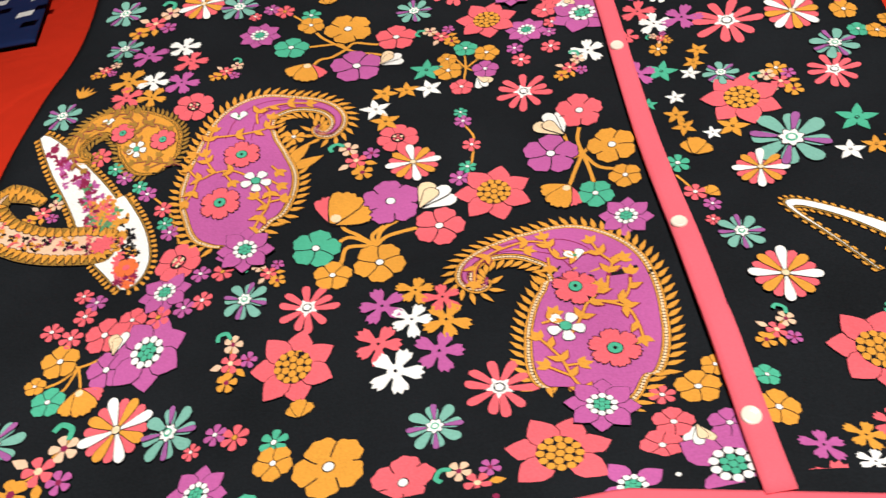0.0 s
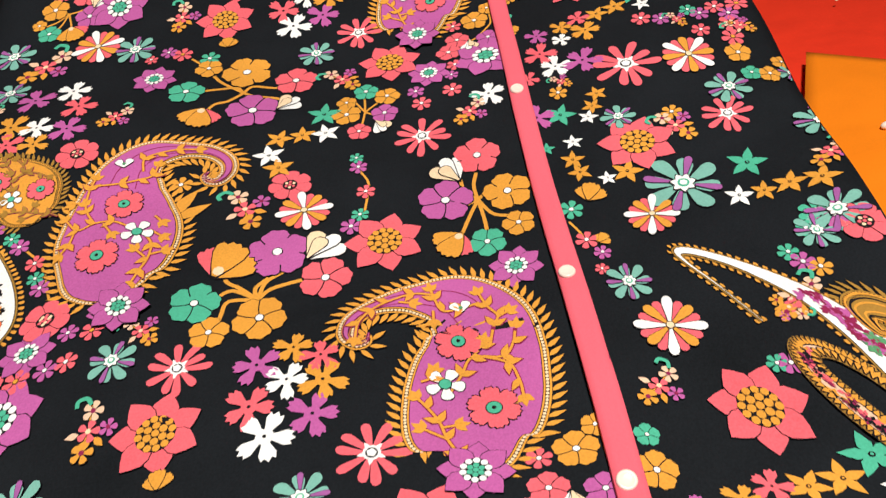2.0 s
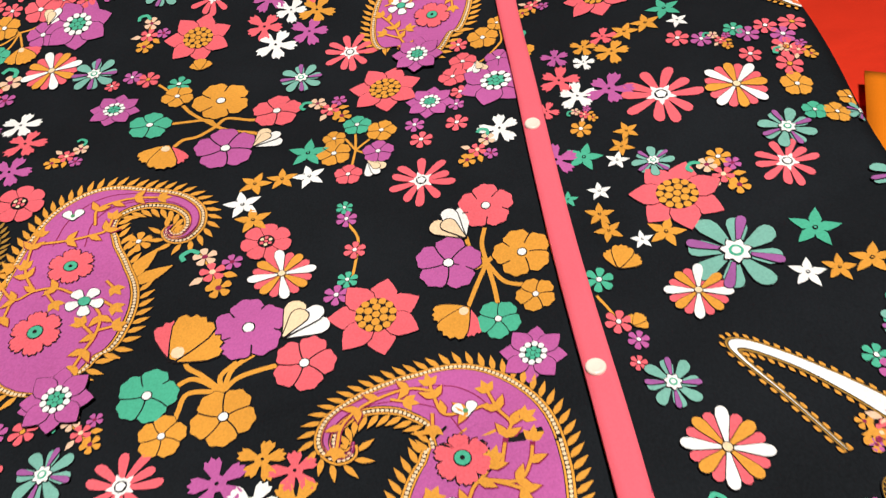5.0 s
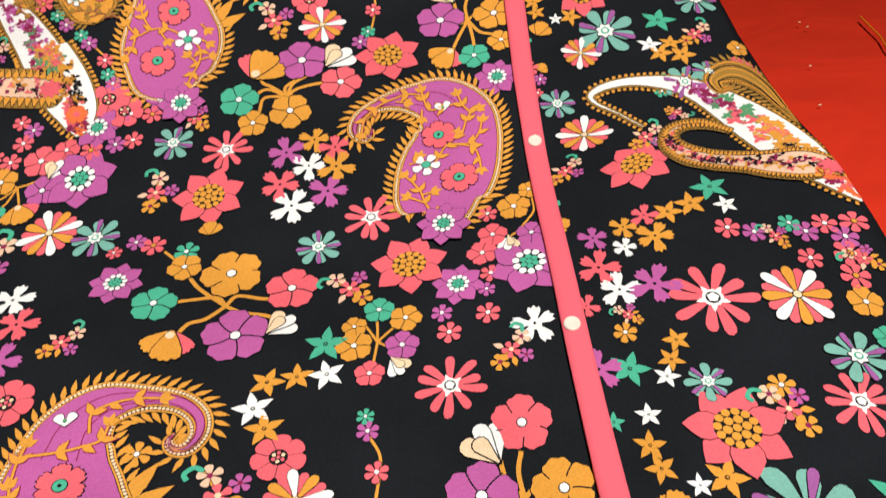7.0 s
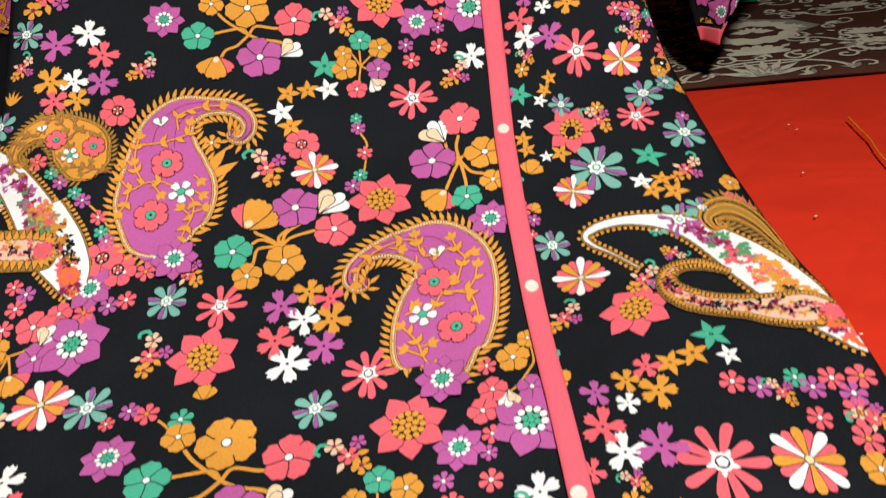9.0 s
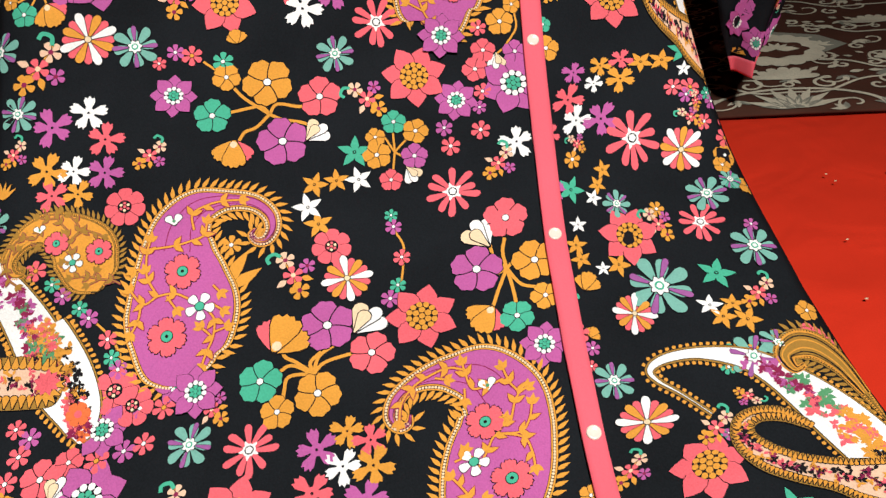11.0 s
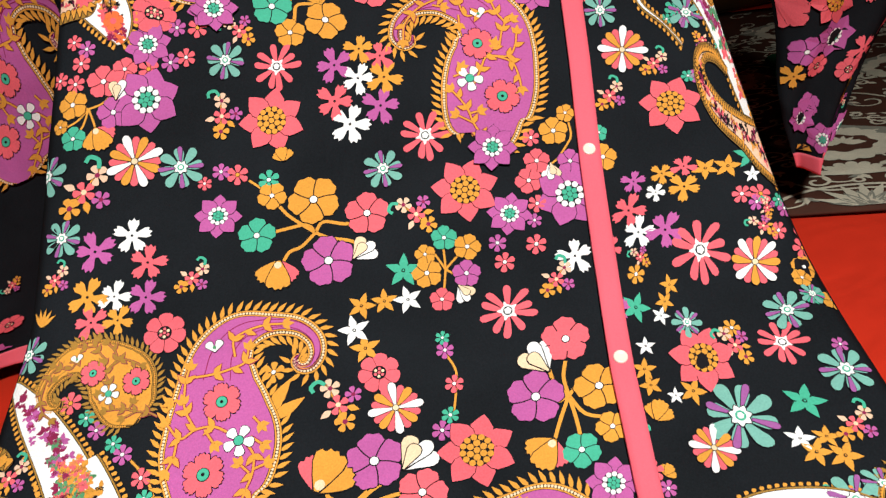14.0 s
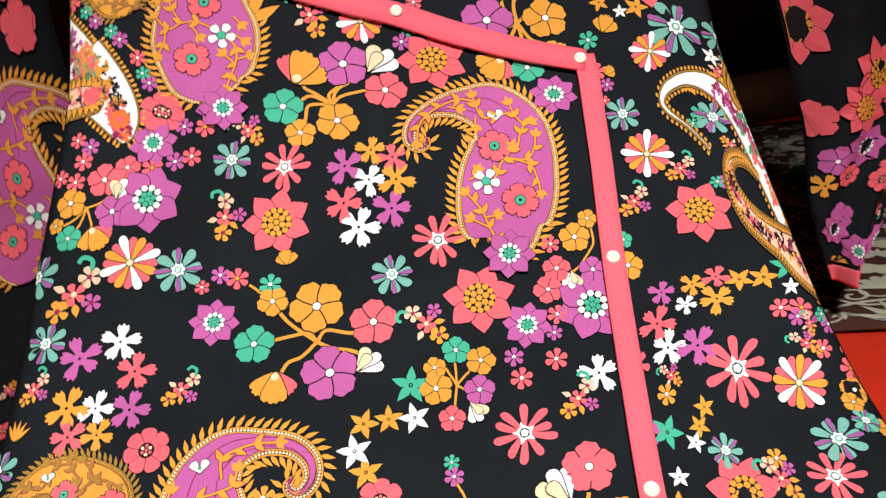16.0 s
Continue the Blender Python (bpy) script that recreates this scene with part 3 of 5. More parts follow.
def pale_paisley(which, *spine):
    """The smaller flesh-coloured paisley with a scalloped golden rim."""
    if gone(spine[3][0], spine[3][1], 0.10):
        return
    ink = Ink()
    fine = 0.5 if which else 1.0
    wide = [(x, y, w) for x, y, w in spine]
    left, right, mid = outline_of(wide)
    for edge, sign in ((left, 1), (right, -1)):
        for x, y, a in along(edge, 0.0050 * fine):
            petal(ink, "gold", 9, x, y, a - sign * 1.57, 0.0072 * fine, 0.0022 * fine, "round", 0.0005, start=-0.0004)
    body_of(ink, "dark", 5, wide, -0.0016)
    body_of(ink, "ochre", 6, wide, -0.0012)
    body_of(ink, "dark", 7, wide, 0.0060 * fine)
    body_of(ink, "pale", 8, wide, 0.0065 * fine)
    rng = random.Random(5 + which)
    fat = [p for p in mid if p[2] > 0.011 * fine]
    for i, p in enumerate(fat):
        for k in range(2):
            x, y = p[0] + rng.uniform(-0.4, 0.4) * p[2], p[1] + rng.uniform(-0.4, 0.4) * p[2]
            tone = rng.choice(("dark", "wine", "gold", "coral", "dark"))
            for j in range(3):
                petal(ink, tone, 10, x, y, rng.uniform(0, 6.3), 0.0034, 0.0009, "leaf", 0.0)
    if fat:
        p = fat[int(len(fat) * (0.12 if which == 0 else 0.86))]
        for i in range(9):
            petal(ink, "coral", 12, p[0], p[1], i * 0.7, 0.0085, 0.0024, "leaf", 0.0)
        disc(ink, "coral", 13, p[0], p[1], 0.0042, 10)
    stamp("printed_pale_paisley", ink)


def panel_print():
    stem(0.0016, (-0.1899, 0.2469), (-0.1829, 0.2535), (-0.1684, 0.2480), (-0.1562, 0.2471))
    stem(0.0016, (-0.1899, 0.2469), (-0.1944, 0.2542), (-0.2059, 0.2549), (-0.2214, 0.2544))
    stem(0.0016, (-0.1899, 0.2469), (-0.2008, 0.2391), (-0.2095, 0.2371), (-0.2150, 0.2311))
    stem(0.0016, (-0.1899, 0.2469), (-0.1925, 0.2538), (-0.1867, 0.2650))
    stem(0.0016, (-0.1899, 0.2469), (-0.1813, 0.2406), (-0.1688, 0.2355), (-0.1603, 0.2294))
    stem(0.0016, (-0.1899, 0.2469), (-0.2046, 0.2629), (-0.2107, 0.2728))
    stem(0.0012, (-0.2281, 0.2981), (-0.2231, 0.2926), (-0.2166, 0.2847))
    lotus(-0.2032, 0.3391, 0.0213, 71)
    lotus(-0.0815, 0.2516, 0.0213, 58)
    lotus(-0.1179, 0.0711, 0.0213, 66)
    daisy(-0.3033, 0.3292, 0.0188, 103)
    daisy(-0.1602, 0.1113, 0.0161, 90)
    teal_bloom(-0.2284, 0.3894, 0.0144, 63)
    teal_bloom(-0.2727, 0.3178, 0.0162, 79)
    teal_bloom(-0.1344, 0.2810, 0.0143, 81)
    teal_bloom(-0.3600, 0.2833, 0.0140, 57)
    teal_bloom(-0.3924, 0.2093, 0.0136, 47)
    teal_bloom(-0.3677, 0.3340, 0.0159, 42)
    spider(-0.1921, 0.3769, 0.0163, 93)
    spider(-0.0763, 0.1585, 0.0177, 79)
    spider(-0.0995, 0.2980, 0.0175, 94)
    aster(-0.2820, 0.4132, 0.0169, 93)
    aster(-0.2898, 0.3721, 0.0237, 64)
    aster(-0.2537, 0.2755, 0.0163, 76)
    aster(-0.2346, 0.4317, 0.0148, -134)
    aster(-0.0565, 0.2259, 0.0155, 68)
    aster(-0.0126, 0.2280, 0.0238, 83)
    aster(-0.0477, 0.0266, 0.0159, 67)
    poppy(-0.1863, 0.2716, 0.0188, 35, 'gold')
    poppy(-0.2143, 0.2821, 0.0109, -171, 'gold')
    poppy(-0.1847, 0.2237, 0.0190, 90, 'purple')
    poppy(-0.1522, 0.2516, 0.0161, 79, 'coral')
    poppy(-0.2298, 0.2544, 0.0138, 78, 'teal')
    bud(-0.2179, 0.2318, 0.0205, -107, 'gold')
    tulip(-0.1680, 0.2209, 0.0169, 30, 'cream')
    stem(0.0016, (-0.1934, 0.0487), (-0.1884, 0.0593), (-0.1785, 0.0646), (-0.1689, 0.0679))
    stem(0.0016, (-0.1934, 0.0487), (-0.2027, 0.0594), (-0.2092, 0.0653), (-0.2103, 0.0717))
    stem(0.0016, (-0.1934, 0.0487), (-0.2064, 0.0584), (-0.2157, 0.0551), (-0.2195, 0.0530))
    stem(0.0016, (-0.1934, 0.0487), (-0.2090, 0.0512), (-0.2135, 0.0426), (-0.2160, 0.0348))
    stem(0.0016, (-0.1934, 0.0487), (-0.1855, 0.0544), (-0.1709, 0.0562), (-0.1655, 0.0559))
    stem(0.0016, (-0.1934, 0.0487), (-0.1941, 0.0569), (-0.1861, 0.0627))
    poppy(-0.1790, 0.0800, 0.0188, 89, 'purple')
    poppy(-0.1548, 0.0535, 0.0155, 60, 'coral')
    poppy(-0.1931, 0.0347, 0.0154, 49, 'gold')
    poppy(-0.2272, 0.0533, 0.0147, 68, 'teal')
    poppy(-0.2198, 0.0305, 0.0112, 152, 'gold')
    bud(-0.2158, 0.0705, 0.0260, 50, 'gold')
    tulip(-0.1630, 0.0704, 0.0223, 38, 'cream')
    stem(0.0016, (-0.0551, 0.0896), (-0.0609, 0.0988), (-0.0615, 0.1085), (-0.0615, 0.1143))
    stem(0.0016, (-0.0551, 0.0896), (-0.0544, 0.1028), (-0.0501, 0.1133))
    stem(0.0016, (-0.0551, 0.0896), (-0.0626, 0.0878), (-0.0636, 0.0900))
    stem(0.0016, (-0.0551, 0.0896), (-0.0465, 0.0950), (-0.0423, 0.0919))
    stem(0.0016, (-0.0551, 0.0896), (-0.0647, 0.0754), (-0.0714, 0.0644))
    stem(0.0016, (-0.0551, 0.0896), (-0.0554, 0.0729), (-0.0567, 0.0587))
    stem(0.0016, (-0.0551, 0.0896), (-0.0496, 0.0751), (-0.0399, 0.0688))
    poppy(-0.0749, 0.0949, 0.0185, 72, 'purple')
    poppy(-0.0456, 0.1278, 0.0163, 76, 'coral')
    poppy(-0.0355, 0.0894, 0.0163, 91, 'gold')
    poppy(-0.0586, 0.0520, 0.0119, -178, 'teal')
    bud(-0.0718, 0.0634, 0.0198, -140, 'gold')
    tulip(-0.0623, 0.1095, 0.0218, 109, 'cream')
    poppy(-0.0366, 0.0605, 0.0106, -119, 'gold')
    stem(0.001, (-0.1088, 0.1983), (-0.1073, 0.2082), (-0.1067, 0.2142))
    stem(0.001, (-0.1088, 0.1983), (-0.1028, 0.2029), (-0.0960, 0.2075))
    stem(0.001, (-0.1088, 0.1983), (-0.1128, 0.2095), (-0.1155, 0.2143))
    stem(0.001, (-0.1088, 0.1983), (-0.1118, 0.1888), (-0.1142, 0.1813))
    stem(0.001, (-0.1088, 0.1983), (-0.1033, 0.1928), (-0.1004, 0.1860))
    poppy(-0.1044, 0.2207, 0.0094, 77, 'teal')
    poppy(-0.1217, 0.1986, 0.0108, 94, 'gold')
    poppy(-0.1198, 0.2121, 0.0075, 92, 'gold')
    poppy(-0.0907, 0.2103, 0.0098, 58, 'gold')
    poppy(-0.0959, 0.1918, 0.0100, 76, 'purple')
    poppy(-0.1161, 0.1777, 0.0086, 77, 'coral')
    tulip(-0.1033, 0.1847, 0.0123, -67, 'cream')
    stem(0.001, (-0.3311, 0.3750), (-0.3365, 0.3783), (-0.3401, 0.3804))
    stem(0.001, (-0.3311, 0.3750), (-0.3209, 0.3769), (-0.3119, 0.3835))
    stem(0.001, (-0.3311, 0.3750), (-0.3399, 0.3685), (-0.3481, 0.3661))
    stem(0.001, (-0.3311, 0.3750), (-0.3367, 0.3635), (-0.3425, 0.3585))
    stem(0.001, (-0.3311, 0.3750), (-0.3287, 0.3638), (-0.3277, 0.3572))
    poppy(-0.3417, 0.3808, 0.0112, 93, 'gold')
    poppy(-0.3444, 0.3555, 0.0095, 82, 'teal')
    bud(-0.3282, 0.3595, 0.0173, -75, 'gold')
    poppy(-0.3531, 0.3672, 0.0059, 90, 'gold')
    poppy(-0.3139, 0.3681, 0.0121, 93, 'purple')
    poppy(-0.3176, 0.3924, 0.0126, 84, 'coral')
    poppy(-0.3015, 0.3982, 0.0093, 68, 'coral')
    tulip(-0.3109, 0.3768, 0.0141, 65, 'cream')
    small_bloom(-0.3378, 0.3956, 0.0067, 74, 'coral')
    small_bloom(-0.3315, 0.4100, 0.0067, 74, 'coral')
    small_bloom(-0.2848, 0.3946, 0.0075, 80, 'coral')
    small_bloom(-0.2685, 0.3961, 0.0067, 73, 'purple')
    small_bloom(-0.2565, 0.3977, 0.0067, 80, 'coral')
    small_bloom(-0.3258, 0.4198, 0.0063, 73, 'purple')
    small_bloom(-0.3344, 0.4276, 0.0058, 76, 'coral')
    small_bloom(-0.3494, 0.4025, 0.0062, 74, 'coral')
    small_bloom(-0.2590, 0.4211, 0.0063, 72, 'purple')
    small_bloom(-0.2442, 0.4179, 0.0072, 73, 'coral')
    poppy(-0.0277, 0.2590, 0.0098, 75, 'coral')
    poppy(-0.0372, 0.2461, 0.0100, 98, 'coral')
    poppy(-0.0095, 0.2780, 0.0112, 79, 'gold')
    poppy(0.0031, 0.2892, 0.0073, 59, 'gold')
    poppy(-0.0047, 0.2521, 0.0098, 74, 'purple')
    stem(0.001, (-0.0040, 0.2643), (-0.0120, 0.2574), (-0.0177, 0.2544))
    stem(0.001, (0.0038, 0.2846), (0.0022, 0.2716), (-0.0040, 0.2643))
    tulip(-0.0189, 0.2547, 0.0119, -100, 'cream')
    small_bloom(-0.0268, 0.2772, 0.0061, 68, 'coral')
    small_bloom(-0.0363, 0.2278, 0.0063, 68, 'coral')
    small_bloom(-0.0415, 0.2163, 0.0050, 70, 'purple')
    small_bloom(-0.0702, 0.2074, 0.0061, 72, 'purple')
    small_bloom(-0.0691, 0.1926, 0.0069, 69, 'coral')
    small_bloom(-0.0451, 0.1991, 0.0070, 68, 'coral')
    rosette(-0.1661, 0.1373, 0.0130, 77)
    rosette(-0.2983, 0.1980, 0.0136, 81)
    rosette(-0.2752, 0.4366, 0.0146, 82)
    phlox(-0.3126, 0.2741, 0.0141, 79, 'white')
    phlox(-0.3386, 0.2680, 0.0152, 96, 'purple')
    phlox(-0.3047, 0.2518, 0.0139, 72, 'coral')
    phlox(-0.3477, 0.2369, 0.0148, 53, 'gold')
    phlox(-0.3469, 0.2183, 0.0128, 95, 'coral')
    phlox(-0.3288, 0.2151, 0.0112, 45, 'gold')
    phlox(-0.3295, 0.2325, 0.0119, 58, 'white')
    phlox(-0.3085, 0.2267, 0.0138, 66, 'purple')
    phlox(-0.1311, 0.3742, 0.0120, 74, 'gold')
    phlox(-0.1174, 0.3650, 0.0121, 93, 'coral')
    phlox(-0.1511, 0.3669, 0.0143, 95, 'purple')
    phlox(-0.1181, 0.3484, 0.0142, 53, 'gold')
    phlox(-0.1365, 0.3526, 0.0129, 56, 'white')
    phlox(-0.1565, 0.3405, 0.0148, 55, 'coral')
    phlox(-0.1496, 0.3206, 0.0160, 60, 'white')
    phlox(-0.1253, 0.3281, 0.0148, 67, 'purple')
    phlox(-0.0222, 0.1830, 0.0138, 81, 'white')
    star(-0.1691, 0.1861, 0.0096, 62, 'gold')
    star(-0.1536, 0.1858, 0.0090, 84, 'gold')
    star(-0.1381, 0.1832, 0.0099, 96, 'white')
    star(-0.1367, 0.2043, 0.0123, 76, 'teal')
    star(-0.1767, 0.1702, 0.0108, 94, 'white')
    star(-0.1718, 0.1561, 0.0102, 90, 'gold')
    spray(-0.2144, 0.4092, 0.0124, 119)
    spray(-0.2383, 0.3497, 0.0149, 69)
    spray(-0.3410, 0.3139, 0.0199, 33)
    spray(-0.2766, 0.2330, 0.0120, 23)
    spray(-0.3688, 0.2551, 0.0108, 27)
    spray(-0.1190, 0.2423, 0.0149, 118)
    spray(-0.1948, 0.1220, 0.0164, 94)
    spray(-0.0392, 0.1707, 0.0129, 29)
    spray(-0.3990, 0.1262, 0.0122, 25)
    small_bloom(-0.1220, 0.1513, 0.0046, 73, 'teal')
    small_bloom(-0.1222, 0.1424, 0.0057, 74, 'purple')
    stem(0.001, (-0.1221, 0.1396), (-0.1185, 0.1271), (-0.1217, 0.1127), (-0.1273, 0.0955))
    small_bloom(-0.1215, 0.1183, 0.0059, 74, 'coral')
    small_bloom(-0.1284, 0.0983, 0.0054, 74, 'teal')
    small_bloom(-0.1353, 0.0895, 0.0064, 75, 'purple')
    bud(-0.2010, 0.3066, 0.0106, 84, 'gold')
    small_bloom(-0.2141, 0.2948, 0.0075, 77, 'teal')
    small_bloom(-0.2461, 0.3087, 0.0062, 78, 'purple')
    small_bloom(-0.2351, 0.3039, 0.0075, 78, 'coral')
    small_bloom(-0.2589, 0.3023, 0.0049, 77, 'coral')
    sprig(-0.3811, 0.2304, 0.0077, 66)
    small_bloom(-0.3625, 0.1662, 0.0072, 85, 'coral')
    small_bloom(-0.3524, 0.1535, 0.0053, 84, 'teal')
    small_bloom(-0.3461, 0.1438, 0.0057, 85, 'purple')
    small_bloom(-0.3356, 0.1327, 0.0053, 84, 'teal')
    small_bloom(-0.3301, 0.1246, 0.0061, 85, 'purple')
    stem(0.001, (-0.3257, 0.1205), (-0.3183, 0.1103), (-0.3130, 0.0987), (-0.3076, 0.0773))
    small_bloom(-0.3191, 0.1076, 0.0060, 85, 'coral')
    small_bloom(-0.3174, 0.0951, 0.0051, 85, 'teal')
    small_bloom(-0.3138, 0.0869, 0.0059, 86, 'purple')
    rosette(-0.3064, 0.0625, 0.0125, 84)
    small_bloom(-0.2319, 0.1538, 0.0070, 78, 'gold')
    leaf(-0.2294, 0.1381, 0.0123, 49, 'gold')
    leaf(-0.2252, 0.1278, 0.0119, 23, 'gold')
    leaf(-0.2427, 0.1452, 0.0078, 98, 'gold')
    teardrop(0, (-0.4047, 0.1932, 0.0020), (-0.3987, 0.1853, 0.0051), (-0.3849, 0.1616, 0.0107), (-0.3708, 0.1344, 0.0137), (-0.3577, 0.1059, 0.0159), (-0.3609, 0.1188, 0.0176), (-0.3481, 0.0896, 0.0185), (-0.3396, 0.0686, 0.0148), (-0.3377, 0.0542, 0.0087), (-0.3386, 0.0468, 0.0014))
    pale_paisley(0, (-0.3462, 0.0848, 0.0020), (-0.3511, 0.0859, 0.0121), (-0.3679, 0.0902, 0.0151), (-0.3887, 0.0941, 0.0147), (-0.4062, 0.1009, 0.0138), (-0.4243, 0.1148, 0.0127), (-0.4323, 0.1356, 0.0100), (-0.4227, 0.1475, 0.0075), (-0.4072, 0.1419, 0.0049), (-0.3997, 0.1337, 0.0019))


def main_paisley(tone):
    scroll_paisley(tone, (-0.0608, 0.2824, 0.0107), (-0.0554, 0.2880, 0.0249), (-0.0535, 0.3002, 0.0360), (-0.0470, 0.3168, 0.0406), (-0.0406, 0.3337, 0.0407), (-0.0335, 0.3518, 0.0370), (-0.0315, 0.3697, 0.0329), (-0.0417, 0.3880, 0.0265), (-0.0600, 0.3957, 0.0161), (-0.0749, 0.3970, 0.0106), (-0.0889, 0.3937, 0.0073), (-0.0988, 0.3862, 0.0068), (-0.1026, 0.3760, 0.0062), (-0.0985, 0.3683, 0.0048), (-0.0925, 0.3690, 0.0035), (-0.0904, 0.3748, 0.0018))


def second_paisley(tone):
    scroll_paisley(tone, (-0.2733, 0.0664, 0.0101), (-0.2741, 0.0731, 0.0234), (-0.2746, 0.0835, 0.0332), (-0.2724, 0.0977, 0.0408), (-0.2698, 0.1166, 0.0439), (-0.2691, 0.1366, 0.0388), (-0.2674, 0.1570, 0.0308), (-0.2620, 0.1744, 0.0242), (-0.2489, 0.1860, 0.0182), (-0.2303, 0.1875, 0.0105), (-0.2130, 0.1822, 0.0087), (-0.2035, 0.1717, 0.0078), (-0.2025, 0.1604, 0.0068), (-0.2081, 0.1526, 0.0058), (-0.2147, 0.1530, 0.0045), (-0.2171, 0.1584, 0.0036), (-0.2138, 0.1620, 0.0018))


def golden_paisley(tone):
    scroll_paisley(tone, (-0.3227, 0.1417, 0.0034), (-0.3249, 0.1492, 0.0181), (-0.3269, 0.1600, 0.0235), (-0.3298, 0.1733, 0.0264), (-0.3389, 0.1857, 0.0209), (-0.3518, 0.1941, 0.0153), (-0.3640, 0.1937, 0.0117), (-0.3743, 0.1871, 0.0089), (-0.3804, 0.1771, 0.0071), (-0.3773, 0.1672, 0.0053), (-0.3708, 0.1654, 0.0035), (-0.3688, 0.1696, 0.0018))


def side_print():
    star(0.0510, -0.1046, 0.0118, -123, 'teal')
    star(0.0353, -0.1142, 0.0097, 85, 'gold')
    star(0.0209, -0.1165, 0.0091, 57, 'gold')
    star(0.0540, -0.1207, 0.0071, 94, 'white')
    phlox(-0.0069, -0.1204, 0.0091, 67, 'gold')
    phlox(0.0071, -0.1148, 0.0093, 65, 'coral')
    phlox(0.0082, -0.1317, 0.0120, 56, 'gold')
    phlox(-0.0106, -0.1353, 0.0077, 63, 'white')
    phlox(-0.0265, -0.1249, 0.0100, 86, 'purple')
    phlox(-0.0296, -0.1469, 0.0134, 64, 'coral')
    phlox(-0.0228, -0.1636, 0.0124, 77, 'white')
    phlox(-0.0037, -0.1638, 0.0142, 52, 'purple')
    phlox(-0.0441, -0.1711, 0.0082, 52, 'coral')
    phlox(-0.0486, -0.2096, 0.0131, 85, 'purple')
    spray(-0.0233, -0.1800, 0.0073, 127)
    small_bloom(-0.0282, -0.1905, 0.0061, 67, 'gold')
    star(-0.0053, -0.1998, 0.0070, 95, 'gold')
    star(-0.0115, -0.2102, 0.0069, 115, 'gold')
    star(-0.0329, -0.2117, 0.0103, 62, 'teal')
    star(-0.0168, -0.2194, 0.0066, 63, 'white')
    spider(0.0206, -0.1795, 0.0209, 95)
    small_bloom(0.0475, -0.1371, 0.0069, 61, 'coral')
    small_bloom(0.0603, -0.1431, 0.0063, 62, 'purple')
    spray(0.0703, -0.1480, 0.0082, 100)
    daisy(0.0620, -0.1854, 0.0177, -142)
    teal_bloom(0.0744, -0.2250, 0.0151, -88)
    spider(0.0634, -0.2490, 0.0156, 99)
    small_bloom(0.0806, -0.1652, 0.0065, 60, 'coral')
    small_bloom(0.1006, -0.1444, 0.0069, 60, 'coral')
    small_bloom(0.0877, -0.1480, 0.0068, 60, 'purple')
    small_bloom(0.0817, -0.1409, 0.0059, 60, 'teal')
    small_bloom(0.1066, -0.1546, 0.0073, 59, 'purple')
    small_bloom(0.1029, -0.1656, 0.0085, 60, 'coral')
    small_bloom(0.0979, -0.1791, 0.0077, 60, 'coral')
    poppy(0.0946, -0.1939, 0.0095, 77, 'gold')
    poppy(0.0948, -0.2157, 0.0073, 73, 'teal')
    poppy(0.1063, -0.2195, 0.0081, 71, 'gold')
    lotus(0.0034, -0.2536, 0.0213, 111)
    teal_bloom(0.0003, -0.2267, 0.0108, -67)
    small_bloom(0.0322, -0.2346, 0.0065, 62, 'gold')
    spray(0.0300, -0.2475, 0.0137, 109)
    teal_bloom(0.0153, -0.2962, 0.0235, 54)
    daisy(-0.0094, -0.3130, 0.0145, -109)
    star(0.0571, -0.2925, 0.0125, 64, 'teal')
    star(0.0417, -0.3168, 0.0086, 69, 'white')
    star(0.0563, -0.3179, 0.0077, 69, 'gold')
    star(-0.0330, -0.2388, 0.0066, 81, 'white')
    star(-0.0383, -0.2546, 0.0080, 75, 'gold')
    star(-0.0374, -0.2665, 0.0077, 28, 'gold')
    star(-0.0511, -0.2398, 0.0058, 1, 'teal')
    star(-0.0234, -0.2765, 0.0057, 82, 'white')
    star(-0.0107, -0.2751, 0.0096, 61, 'gold')
    bud(-0.0403, -0.2900, 0.0135, 54, 'gold')
    small_bloom(-0.0523, -0.2946, 0.0072, 67, 'teal')
    stem(0.001, (-0.0564, -0.3029), (-0.0530, -0.3115), (-0.0508, -0.3195))
    small_bloom(-0.0511, -0.3203, 0.0066, 66, 'coral')
    bud(-0.0450, -0.3240, 0.0077, 32, 'gold')
    small_bloom(-0.0455, -0.3319, 0.0050, 64, 'purple')
    small_bloom(-0.0500, -0.3437, 0.0040, 63, 'coral')
    teal_bloom(-0.0389, -0.3559, 0.0129, 75)
    daisy(-0.0286, -0.3887, 0.0176, -105)
    lotus(-0.0058, -0.4433, 0.0213, 59)
    spray(-0.0492, -0.4239, 0.0128, 28)
    small_bloom(0.0123, -0.4223, 0.0050, 60, 'teal')
    small_bloom(0.0185, -0.4231, 0.0059, 57, 'purple')
    spray(0.0319, -0.3935, 0.0086, -64)
    teal_bloom(0.0682, -0.3529, 0.0117, 69)
    small_bloom(0.0478, -0.3618, 0.0055, 60, 'teal')
    small_bloom(0.0516, -0.3696, 0.0063, 59, 'purple')
    small_bloom(0.0581, -0.3746, 0.0059, 59, 'gold')
    rosette(0.0930, -0.3540, 0.0124, 53)
    poppy(-0.0659, -0.4511, 0.0067, 80, 'teal')
    poppy(-0.0682, -0.4703, 0.0109, 74, 'gold')


